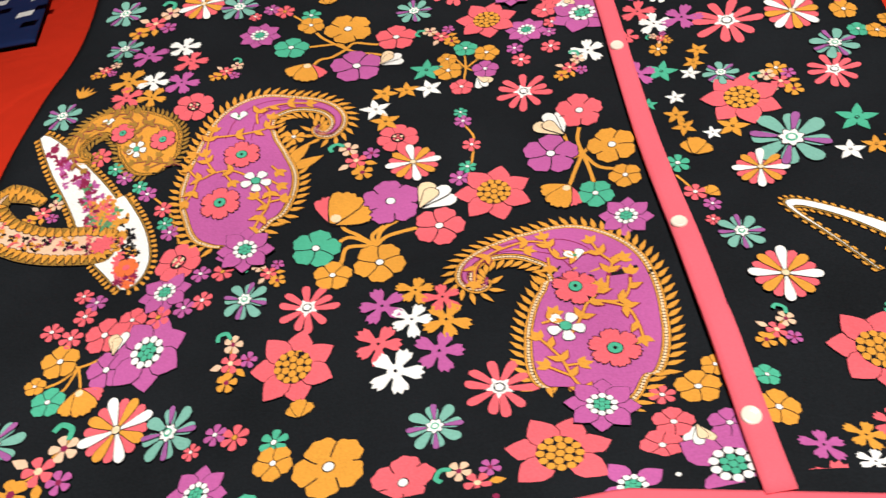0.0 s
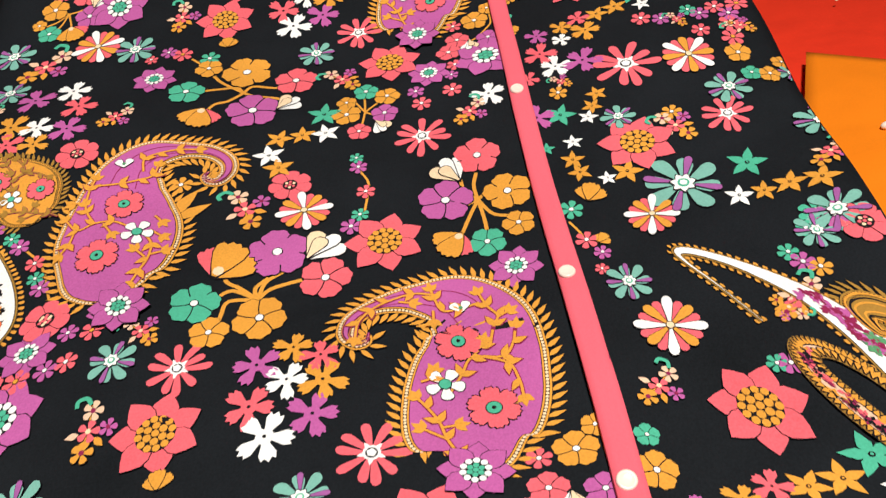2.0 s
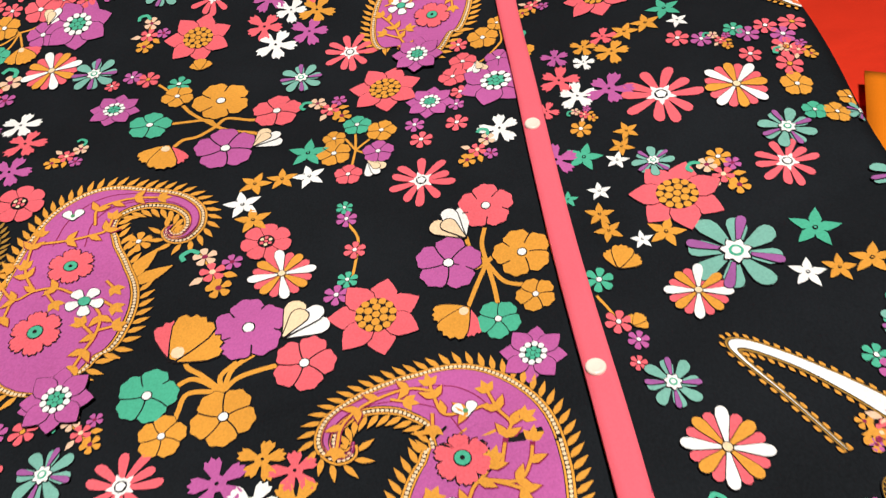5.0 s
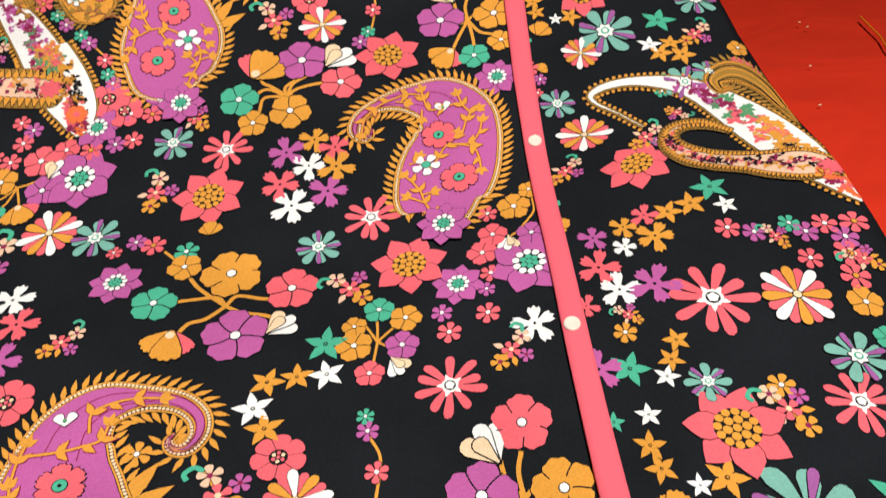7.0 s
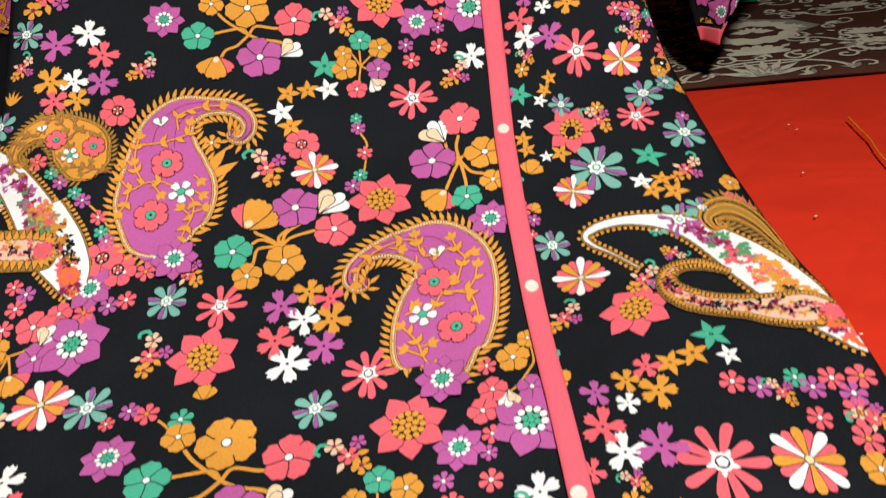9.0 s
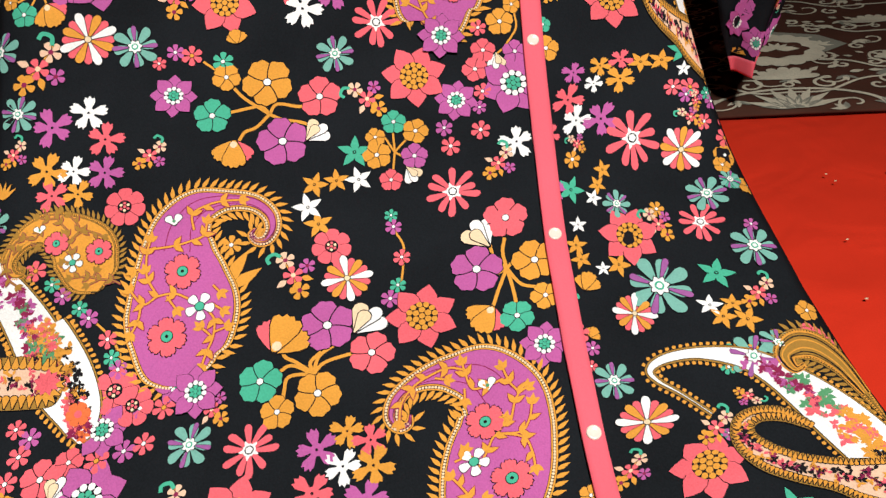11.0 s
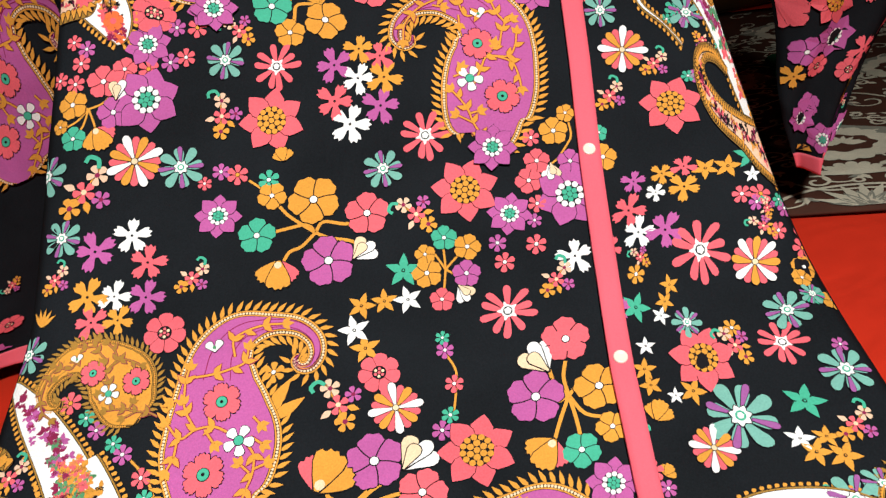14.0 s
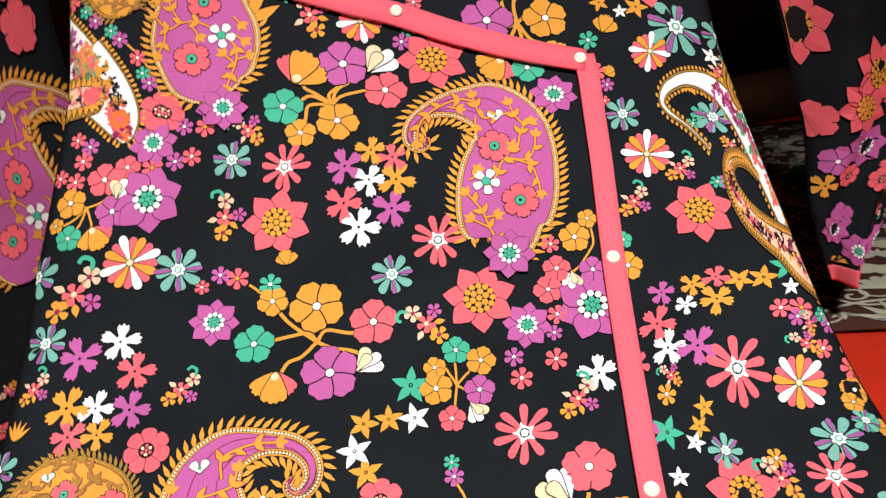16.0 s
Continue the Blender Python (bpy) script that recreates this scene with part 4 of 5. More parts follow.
def side_paisleys():
    teardrop(1, (0.0367, -0.0245, 0.0005), (0.0245, -0.0076, 0.0006), (0.0140, 0.0046, 0.0012), (0.0126, 0.0118, 0.0020), (0.0229, 0.0158, 0.0028), (0.0435, 0.0137, 0.0035), (0.0669, 0.0039, 0.0062), (0.0808, -0.0096, 0.0090), (0.0920, -0.0276, 0.0125), (0.1010, -0.0483, 0.0155), (0.1077, -0.0708, 0.0165), (0.1111, -0.0971, 0.0150), (0.1146, -0.1175, 0.0105), (0.1168, -0.1329, 0.0054), (0.1176, -0.1390, 0.0009))
    pale_paisley(1, (0.0846, -0.0486, 0.0015), (0.0739, -0.0372, 0.0035), (0.0611, -0.0325, 0.0039), (0.0507, -0.0356, 0.0050), (0.0477, -0.0458, 0.0065), (0.0540, -0.0586, 0.0079), (0.0660, -0.0702, 0.0083), (0.0817, -0.0815, 0.0098), (0.0940, -0.0911, 0.0139), (0.1068, -0.0988, 0.0160), (0.1186, -0.1063, 0.0125), (0.1213, -0.1141, 0.0065), (0.1219, -0.1179, 0.0013))
    scroll_paisley("dull", (0.1256, -0.0574, 0.0012), (0.1240, -0.0374, 0.0051), (0.1200, -0.0158, 0.0091), (0.1112, -0.0014, 0.0115), (0.1003, 0.0031, 0.0118), (0.0906, -0.0018, 0.0079), (0.0926, -0.0118, 0.0039), (0.0992, -0.0104, 0.0020))


def edge_print():
    poppy(0.1157, 0.1436, 0.0069, 65, 'gold')
    teal_bloom(0.1156, 0.1306, 0.0081, 54)
    teal_bloom(0.1067, 0.0748, 0.0157, 72)
    spray(0.0942, 0.0420, 0.0118, 21)
    star(0.0670, 0.0325, 0.0085, 57, 'gold')
    star(0.0803, 0.0267, 0.0091, 53, 'gold')
    teal_bloom(0.0734, 0.0032, 0.0143, 54)
    small_bloom(0.0571, 0.0007, 0.0047, 57, 'teal')
    spray(0.1090, 0.1866, 0.0092, 121)
    small_bloom(0.1181, 0.2109, 0.0075, 68, 'coral')
    small_bloom(0.1128, 0.0919, 0.0050, 62, 'purple')
    poppy(0.1112, 0.0073, 0.0084, 83, 'coral')
    poppy(0.1177, 0.0233, 0.0076, 88, 'gold')
    small_bloom(0.0657, 0.0082, 0.0073, 65, 'teal')
    small_bloom(0.0708, 0.0017, 0.0082, 65, 'purple')
    spray(0.0358, -0.0333, 0.0114, 19)


LEFT_HERE = [
    (-0.2032, 0.3391, 0.0011, -0.0020),
    (-0.0815, 0.2516, 0.0004, 0.0065),
    (-0.1179, 0.0711, 0.0029, 0.0109),
    (-0.3033, 0.3292, 0.0058, -0.0042),
    (-0.2284, 0.3894, 0.0032, -0.0001),
    (-0.1344, 0.2810, 0.0019, 0.0051),
    (-0.3600, 0.2833, 0.0104, -0.0040),
    (-0.1921, 0.3769, 0.0010, 0.0011),
    (-0.0763, 0.1585, 0.0025, 0.0086),
    (-0.2898, 0.3721, 0.0074, -0.0021),
    (-0.2537, 0.2755, 0.0061, -0.0014),
    (-0.1863, 0.2716, 0.0024, 0.0017),
    (-0.1847, 0.2237, 0.0034, 0.0036),
    (-0.1931, 0.0347, 0.0047, 0.0119),
    (-0.0455, 0.3577, 0.0005, 0.0096),
    (-0.0383, 0.3132, 0.0008, 0.0090),
    (-0.3990, 0.1262, 0.0189, -0.0054),
    (-0.3064, 0.0625, 0.0114, -0.0034),
    (-0.2252, 0.1278, 0.0044, 0.0055),
    (-0.2983, 0.1980, 0.0082, 0.0001),
    (-0.0477, 0.0266, 0.0034, 0.0180),
    (-0.3924, 0.2093, 0.0196, -0.0081),
    (-0.0126, 0.2280, 0.0023, 0.0117),
    (-0.1174, 0.3650, 0.0003, 0.0078),
]
LEFT_DOWN = [
    (-0.2032, 0.3391, 0.0020, 0.0057),
    (-0.0815, 0.2516, -0.0041, 0.0154),
    (-0.1179, 0.0711, 0.0039, 0.0219),
    (-0.3033, 0.3292, 0.0081, 0.0010),
    (-0.1344, 0.2810, -0.0027, 0.0114),
    (-0.1921, 0.3769, 0.0038, 0.0028),
    (-0.0763, 0.1585, -0.0005, 0.0191),
    (-0.2537, 0.2755, -0.0011, 0.0072),
    (-0.0126, 0.2280, -0.0041, 0.0217),
    (-0.1863, 0.2716, -0.0032, 0.0080),
    (-0.1847, 0.2237, -0.0011, 0.0064),
    (-0.1522, 0.2516, -0.0022, 0.0102),
    (-0.1790, 0.0800, 0.0005, 0.0220),
    (-0.1548, 0.0535, 0.0031, 0.0168),
    (-0.1931, 0.0347, 0.0045, 0.0124),
    (-0.0455, 0.3577, -0.0040, 0.0059),
    (-0.0383, 0.3132, -0.0044, 0.0173),
    (-0.3990, 0.1262, 0.0134, -0.0029),
    (-0.3064, 0.0625, 0.0014, 0.0098),
    (-0.3469, 0.2183, 0.0019, 0.0021),
    (-0.3344, 0.4276, 0.0203, -0.0097),
    (-0.2427, 0.1452, -0.0026, 0.0162),
    (-0.0477, 0.0266, 0.0008, 0.0167),
    (-0.2812, 0.0995, -0.0019, 0.0225),
]
LEFT_LOW = [
    (-0.2032, 0.3391, 0.0083, 0.0041),
    (-0.0815, 0.2516, 0.0065, 0.0116),
    (-0.3033, 0.3292, 0.0235, -0.0083),
    (-0.2284, 0.3894, 0.0061, 0.0057),
    (-0.1344, 0.2810, 0.0062, 0.0117),
    (-0.1921, 0.3769, 0.0047, 0.0032),
    (-0.0455, 0.3577, 0.0013, 0.0011),
    (-0.0383, 0.3132, 0.0021, 0.0012),
    (-0.3344, 0.4276, 0.0251, -0.0190),
    (-0.2537, 0.2755, 0.0115, 0.0080),
    (-0.0126, 0.2280, 0.0057, 0.0137),
    (-0.1174, 0.3650, 0.0036, 0.0083),
    (-0.3531, 0.3672, 0.0331, -0.0185),
    (-0.2752, 0.4366, 0.0134, -0.0045),
    (-0.1863, 0.2716, 0.0056, 0.0109),
    (0.0031, 0.2892, 0.0022, 0.0056),
    (-0.1565, 0.3405, 0.0056, 0.0093),
    (-0.2898, 0.3721, 0.0202, -0.0075),
    (-0.2346, 0.4317, 0.0075, 0.0037),
    (-0.3410, 0.3139, 0.0284, -0.0071),
    (-0.0995, 0.2980, 0.0041, 0.0101),
    (-0.1190, 0.2423, 0.0037, 0.0151),
    (-0.2383, 0.3497, 0.0113, 0.0017),
    (-0.0553, 0.2766, 0.0037, 0.0092),
]
LEFT_UP = [
    (-0.1179, 0.0711, -0.0014, 0.0131),
    (-0.1931, 0.0347, -0.0007, 0.0132),
    (-0.3990, 0.1262, 0.0031, 0.0027),
    (-0.3064, 0.0625, -0.0026, 0.0097),
    (-0.2252, 0.1278, -0.0047, 0.0123),
    (-0.0355, 0.0894, 0.0103, 0.0178),
    (-0.3301, 0.1246, -0.0045, 0.0123),
    (-0.0477, 0.0266, 0.0122, 0.0160),
    (-0.1602, 0.1113, -0.0034, 0.0106),
    (-0.0718, 0.0634, 0.0054, 0.0147),
    (-0.2158, 0.0705, -0.0029, 0.0103),
    (-0.1630, 0.0704, -0.0030, 0.0101),
    (-0.2669, 0.0587, -0.0026, 0.0100),
    (-0.1215, 0.1183, -0.0008, 0.0138),
    (-0.3524, 0.1535, -0.0039, 0.0114),
    (-0.3174, 0.0951, -0.0042, 0.0119),
    (-0.0749, 0.0949, 0.0038, 0.0155),
    (-0.1948, 0.1220, -0.0043, 0.0107),
    (-0.2812, 0.0995, -0.0054, 0.0115),
]
SIDE_HERE = [
    (0.0206, -0.1795, 0.0017, 0.0078),
    (0.0620, -0.1854, -0.0038, -0.0009),
    (0.0634, -0.2490, -0.0080, -0.0024),
    (0.0034, -0.2536, -0.0002, 0.0094),
    (0.0153, -0.2962, -0.0032, -0.0006),
    (0.0571, -0.2925, -0.0123, -0.0105),
    (-0.0286, -0.3887, -0.0046, 0.0019),
    (-0.0058, -0.4433, -0.0095, 0.0072),
    (0.0581, -0.3746, -0.0204, -0.0112),
    (0.0510, -0.1046, 0.0045, 0.0144),
    (-0.0265, -0.1249, 0.0050, 0.0199),
    (-0.0511, -0.3203, 0.0009, 0.0071),
    (-0.0486, -0.2096, 0.0023, 0.0158),
    (-0.0682, -0.4703, 0.0029, 0.0167),
    (0.1006, -0.1444, -0.0104, -0.0057),
    (0.1063, -0.2195, -0.0171, -0.0115),
    (-0.0374, -0.2665, 0.0022, 0.0133),
    (-0.0492, -0.4239, -0.0002, 0.0089),
    (0.0930, -0.3540, -0.0301, -0.0205),
    (0.0603, -0.1431, -0.0024, 0.0036),
    (-0.0233, -0.1800, 0.0018, 0.0133),
    (0.0082, -0.1317, 0.0030, 0.0133),
    (0.0979, -0.1791, -0.0117, -0.0059),
    (-0.0389, -0.3559, -0.0019, 0.0023),
]
SIDE_DOWN = [
    (0.0510, -0.1046, 0.0031, -0.0124),
    (-0.0296, -0.1469, 0.0172, 0.0132),
    (0.0071, -0.1148, 0.0106, 0.0045),
]
SIDE_UP = [
    (-0.0228, -0.1636, 0.0045, 0.0064),
    (0.0206, -0.1795, -0.0018, 0.0015),
    (0.0620, -0.1854, -0.0177, -0.0158),
    (0.0634, -0.2490, -0.0275, -0.0088),
    (0.0034, -0.2536, -0.0117, 0.0001),
    (0.0153, -0.2962, -0.0235, -0.0008),
    (-0.0286, -0.3887, -0.0166, 0.0067),
    (-0.0058, -0.4433, -0.0138, 0.0351),
    (0.0930, -0.3540, -0.0241, -0.0062),
    (0.0510, -0.1046, 0.0315, -0.0153),
    (-0.0511, -0.3203, -0.0144, 0.0060),
    (-0.0682, -0.4703, -0.0151, 0.0210),
    (0.0319, -0.3935, -0.0146, 0.0138),
    (0.1006, -0.1444, -0.0035, -0.0140),
    (-0.0511, -0.2398, -0.0069, 0.0022),
    (0.1063, -0.2195, -0.0219, -0.0160),
    (0.0563, -0.3179, -0.0241, -0.0025),
    (-0.0069, -0.1204, 0.0195, 0.0025),
    (-0.0115, -0.2102, -0.0070, -0.0019),
    (-0.0492, -0.4239, -0.0148, 0.0205),
    (0.0603, -0.1431, 0.0100, -0.0116),
    (0.0478, -0.3618, -0.0171, 0.0063),
    (-0.0234, -0.2765, -0.0114, 0.0026),
    (0.0979, -0.1791, -0.0114, -0.0130),
]
SIDE_TOP = [
    (-0.0286, -0.3887, -0.0011, 0.0093),
    (-0.0058, -0.4433, -0.0017, 0.0186),
    (0.0571, -0.2925, 0.0024, 0.0064),
    (-0.0374, -0.2665, 0.0124, 0.0212),
    (0.0581, -0.3746, 0.0005, 0.0076),
    (-0.0682, -0.4703, 0.0010, 0.0119),
    (-0.0455, -0.3319, 0.0066, 0.0159),
    (0.0153, -0.2962, 0.0175, 0.0257),
    (-0.0492, -0.4239, 0.0014, 0.0111),
    (0.0930, -0.3540, -0.0008, 0.0044),
    (0.0319, -0.3935, 0.0038, 0.0121),
    (-0.0523, -0.2946, 0.0102, 0.0182),
    (0.0185, -0.4231, 0.0025, 0.0131),
]
EDGE_DOWN = [(0.07, 0.0, 0.03, -0.004)]
WHITE_DOWN = [
    (0.0115, 0.0109, 0.0191, 0.0043),
    (0.0367, -0.0245, 0.0108, -0.0185),
    (0.0458, -0.0396, 0.0071, -0.0198),
    (0.0308, 0.0161, 0.0127, -0.0116),
    (0.0669, 0.0039, -0.0003, -0.0360),
]
WHITE_UP = [
    (0.0115, 0.0109, 0.0273, 0.0097),
    (0.0367, -0.0245, 0.0281, 0.0067),
    (0.0556, -0.0305, 0.0176, -0.0044),
    (0.0511, 0.0131, 0.0203, 0.0292),
    (0.0789, -0.0801, -0.0006, -0.0174),
]


# ---- the garment ----
kurta = thing("kurta", "long black cotton kurta printed with flowers and paisleys", "kurta")
rows = []
NV, NU = 150, 70
for j in range(NV + 1):
    row = []
    for i in range(NU + 1):
        f = i / NU
        u0 = -0.22 + (f - 0.5) * 0.74
        low = hem_v(u0)
        v = low + (TOP_V - low) * j / NV
        u = left_u(v) + (right_u(v) - left_u(v)) * f
        if v > 0.56:
            v = 0.56 + (v - 0.56) * (1 - 0.5 * abs(2 * f - 1))
        row.append(cloth(u, v, -0.0016))
    rows.append(row)
tagged(sheet("front_panel", rows, BLACK_CLOTH, -0.0012, kurta), "black cotton front panel")

# the straight coral band down the front, lapped over the panel, with a stitched fold beside its middle
BAND_TOP = 0.430


def band_half(v):
    return float(np.interp(v, [-0.55, -0.1, 0.1, 0.42], [0.0060, 0.0058, 0.0066, 0.0076]))


def band_rows(v0, v1, n, profile):
    out = []
    for j in range(n + 1):
        v = v0 + (v1 - v0) * j / n
        out.append([cloth(band_u(v) + s * band_half(v), v, h) for s, h in profile])
    return out


PROFILE = [(-1.0, 0.0030), (-0.95, 0.0043), (-0.5, 0.0044), (0.0, 0.00435), (0.5, 0.0044), (0.95, 0.0043), (1.0, 0.0030)]
tagged(sheet("button_band", band_rows(hem_v(-0.095), BAND_TOP, 110, PROFILE), CORAL_CLOTH, -0.0009, kurta), "coral cotton button band")
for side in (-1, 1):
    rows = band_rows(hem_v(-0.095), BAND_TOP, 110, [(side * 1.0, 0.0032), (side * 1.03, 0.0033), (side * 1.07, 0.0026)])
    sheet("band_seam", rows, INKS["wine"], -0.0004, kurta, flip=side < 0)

# slanting neck edge
NECK = smooth([(0.0378, 0.4247), (0.0076, 0.4351), (-0.0163, 0.4443), (-0.0555, 0.4618), (-0.0938, 0.4819), (-0.1325, 0.4991), (-0.18, 0.523), (-0.24, 0.556)], 6)
rows = []
for i, p in enumerate(NECK):
    a, b = NECK[max(i - 1, 0)], NECK[min(i + 1, len(NECK) - 1)]
    d = math.hypot(b[0] - a[0], b[1] - a[1])
    nx, ny = -(b[1] - a[1]) / d, (b[0] - a[0]) / d
    rows.append([cloth(p[0] + nx * s * 0.0088, p[1] + ny * s * 0.0088, h) for s, h in ((-1, 0.0040), (-0.95, 0.0056), (0, 0.0059), (0.95, 0.0056), (1, 0.0040))])
tagged(sheet("neck_band", rows, CORAL_CLOTH, 0.0009, kurta, flip=False), "coral cotton neck band")

# coral binding along the hem
rows = []
for i in range(81):
    f = i / 80
    u = left_u(-0.53) + 0.01 + (right_u(-0.53) - left_u(-0.53) - 0.02) * f
    v = hem_v(-0.22 + (f - 0.5) * 0.74)
    rows.append([cloth(u, v + s, h) for s, h in ((-0.002, 0.0003), (-0.0015, 0.0022), (0.006, 0.0026), (0.013, 0.0026), (0.0145, 0.0018))])
tagged(sheet("hem_band", rows, CORAL_CLOTH, 0.0009, kurta), "coral cotton hem binding")


def button_mesh():
    bm = bmesh.new()
    steps = [(0.0, 0.0), (0.0040, 0.0), (0.0046, 0.0008), (0.0045, 0.0018), (0.0038, 0.0026), (0.0030, 0.0021), (0.0015, 0.0020), (0.0, 0.0020)]
    rings = []
    for r, z in steps:
        rings.append([bm.verts.new((r * math.cos(2 * math.pi * k / 20), r * math.sin(2 * math.pi * k / 20), z)) for k in range(20)] if r else [bm.verts.new((0, 0, z))])
    for a, b in zip(rings, rings[1:]):
        for k in range(20):
            quad = [a[k % len(a)], a[(k + 1) % len(a)], b[(k + 1) % len(b)], b[k % len(b)]]
            bm.faces.new(list(dict.fromkeys(quad)))
    me = bpy.data.meshes.new("button")
    bm.to_mesh(me)
    bm.free()
    me.materials.append(PEARL)
    for p in me.polygons:
        p.use_smooth = True
    return me


BUTTON = button_mesh()
for u, v, extra in ((-0.0684, -0.3372, 0), (-0.0514, -0.1656, 0), (-0.0336, -0.0180, 0), (-0.0154, 0.1174, 0), (0.0112, 0.2680, 0), (0.0336, 0.4262, 0.0018), (-0.0928, 0.4830, 0.0018), (-0.0800, -0.4571, 0)):
    ob = new("button", BUTTON)
    a = float(np.interp(v, BEND_AT, BEND))
    ob.parent = kurta
    ob.matrix_basis = Matrix.Translation(cloth(u, v, 0.0044 + extra)) @ Matrix.Rotation(a, 4, "X")
tagged(ob, "small pearly white round button")


# ---- printing the panels ----
P_UP, P_SIDE = 0.36, 0.0439


def drape(pulls):
    """Solves the pulls of the drape for a smooth field: a broad lean of the whole repeat and a swell round each place."""
    a = np.array(pulls, float)
    n = len(a)
    if n < 5:
        m = np.column_stack([np.ones(n), a[:, 0], a[:, 1]])
        lean = np.linalg.lstsq(np.vstack([m, 0.05 * np.eye(3)[1:]]), np.vstack([a[:, 2:], np.zeros((2, 2))]), rcond=None)[0]
        return lean.ravel().tolist(), []
    apart = np.sqrt(((a[:, None, :2] - a[None, :, :2]) ** 2).sum(2) + 0.0004)
    m = np.column_stack([np.ones(n), a[:, 0], a[:, 1]])
    grid = np.block([[apart - 0.012 * np.eye(n), m], [m.T, np.zeros((3, 3))]])
    found = np.linalg.solve(grid, np.vstack([a[:, 2:], np.zeros((3, 2))]))
    return found[n:].ravel().tolist(), np.column_stack([a[:, :2], found[:n]]).tolist()


def warp(x, y, k, pulls):
    """A place in the repeat k steps up the cloth, with the local pull of the drape."""
    lean, swells = pulls
    dx, dy = lean[0] + lean[2] * x + lean[4] * y, lean[1] + lean[3] * x + lean[5] * y
    for ax, ay, px, py in swells:
        r = math.sqrt((x - ax) ** 2 + (y - ay) ** 2 + 0.0004)
        dx, dy = dx + px * r, dy + py * r
    return x + k * P_SIDE + dx, y + k * P_UP + dy


def panel(k, pulls, side):
    """Sets where the next motifs go: repeat k on the panel on that side of the button band."""
    pulls = drape(pulls)

    def where(x, y, lift):
        u, v = warp(x, y, k, pulls)
        v = min(max(v, hem_v(u) + 0.008), TOP_V - 0.06)
        lo, hi = (left_u(v) + 0.0015, band_u(v)) if side < 0 else (band_u(v), right_u(v) - 0.0015)
        if v > 0.43:
            lo, hi = left_u(v) + 0.0015, right_u(v) - 0.0015
        return cloth(min(max(u, lo), hi), v, lift)

    def skip(x, y, r):
        u, v = warp(x, y, k, pulls)
        if v < hem_v(u) - r or v > TOP_V - 0.09:
            return True
        if v > 0.43:
            return u < left_u(v) - r or u > right_u(v) + r
        return (u < left_u(v) - r or u > band_u(v) + r) if side < 0 else (u < band_u(v) - r or u > right_u(v) + r)

    SPOT["map"], SPOT["skip"], SPOT["parent"] = where, skip, kurta


INNER = {
    "up": (-0.0455, 0.3577),
    "down": (-0.0383, 0.3132),
    "white": (-0.0579, 0.3324),
    "heart": (-0.0387, 0.3807),
    "vines": [[(-0.0562, 0.3273), (-0.0487, 0.3367), (-0.0410, 0.3463), (-0.0258, 0.3428), (-0.0184, 0.3496), (-0.0143, 0.3595)], [(-0.0389, 0.3470), (-0.0248, 0.3384), (-0.0222, 0.3266), (-0.0229, 0.3164)], [(-0.0410, 0.3463), (-0.0352, 0.3515), (-0.0334, 0.3546)], [(-0.0300, 0.3518), (-0.0247, 0.3641), (-0.0210, 0.3698), (-0.0246, 0.3781), (-0.0266, 0.3886)], [(-0.0212, 0.3689), (-0.0151, 0.3708)], [(-0.0280, 0.3817), (-0.0384, 0.3807), (-0.0485, 0.3816), (-0.0508, 0.3915), (-0.0514, 0.3995)], [(-0.0502, 0.3949), (-0.0618, 0.3993), (-0.0767, 0.3964), (-0.0863, 0.3919), (-0.0947, 0.3835), (-0.0982, 0.3716)], [(-0.0609, 0.2772), (-0.0605, 0.2871), (-0.0637, 0.2986), (-0.0653, 0.3100), (-0.0692, 0.3195), (-0.0730, 0.3264)], [(-0.0641, 0.3061), (-0.0576, 0.3063)], [(-0.0637, 0.2986), (-0.0734, 0.3069)], [(-0.0694, 0.3363), (-0.0645, 0.3375), (-0.0619, 0.3415)], [(-0.0535, 0.3831), (-0.0548, 0.3758)], [(-0.0708, 0.3948), (-0.0642, 0.3921)]],
}
SECOND_INNER = {
    "up": (-0.2661, 0.142),
    "down": (-0.2812, 0.0995),
    "white": (-0.2581, 0.1145),
    "heart": (-0.2669, 0.1795),
    "vines": [[(-0.2632, 0.1207), (-0.2728, 0.1275), (-0.2842, 0.1285), (-0.2941, 0.1252), (-0.3016, 0.1363)], [(-0.2842, 0.1285), (-0.2889, 0.1399), (-0.2901, 0.1471)], [(-0.2961, 0.1238), (-0.2987, 0.1147), (-0.3037, 0.1071)], [(-0.2786, 0.1270), (-0.2736, 0.1168)], [(-0.2899, 0.1483), (-0.2878, 0.1602), (-0.2844, 0.1690)], [(-0.2844, 0.1626), (-0.2688, 0.1616), (-0.2568, 0.1627), (-0.2486, 0.1649), (-0.2454, 0.1736)], [(-0.2547, 0.1699), (-0.2543, 0.1816), (-0.2457, 0.1860), (-0.2335, 0.1874), (-0.2206, 0.1854)], [(-0.2535, 0.1112), (-0.2500, 0.1029), (-0.2521, 0.0917), (-0.2568, 0.0836), (-0.2615, 0.0750)], [(-0.2510, 0.0945), (-0.2433, 0.0957)], [(-0.2538, 0.0930), (-0.2587, 0.0995)], [(-0.2507, 0.1152), (-0.2439, 0.1084)], [(-0.2476, 0.1274), (-0.2438, 0.1214)], [(-0.2936, 0.1505), (-0.2972, 0.1498)]],
}
GOLDEN_TURN = (complex(0.3773, 0.5643), complex(-0.1278, 0.0728))


def turned_g(x, y):
    z = GOLDEN_TURN[0] * complex(x, y) + GOLDEN_TURN[1]
    return z.real, z.imag


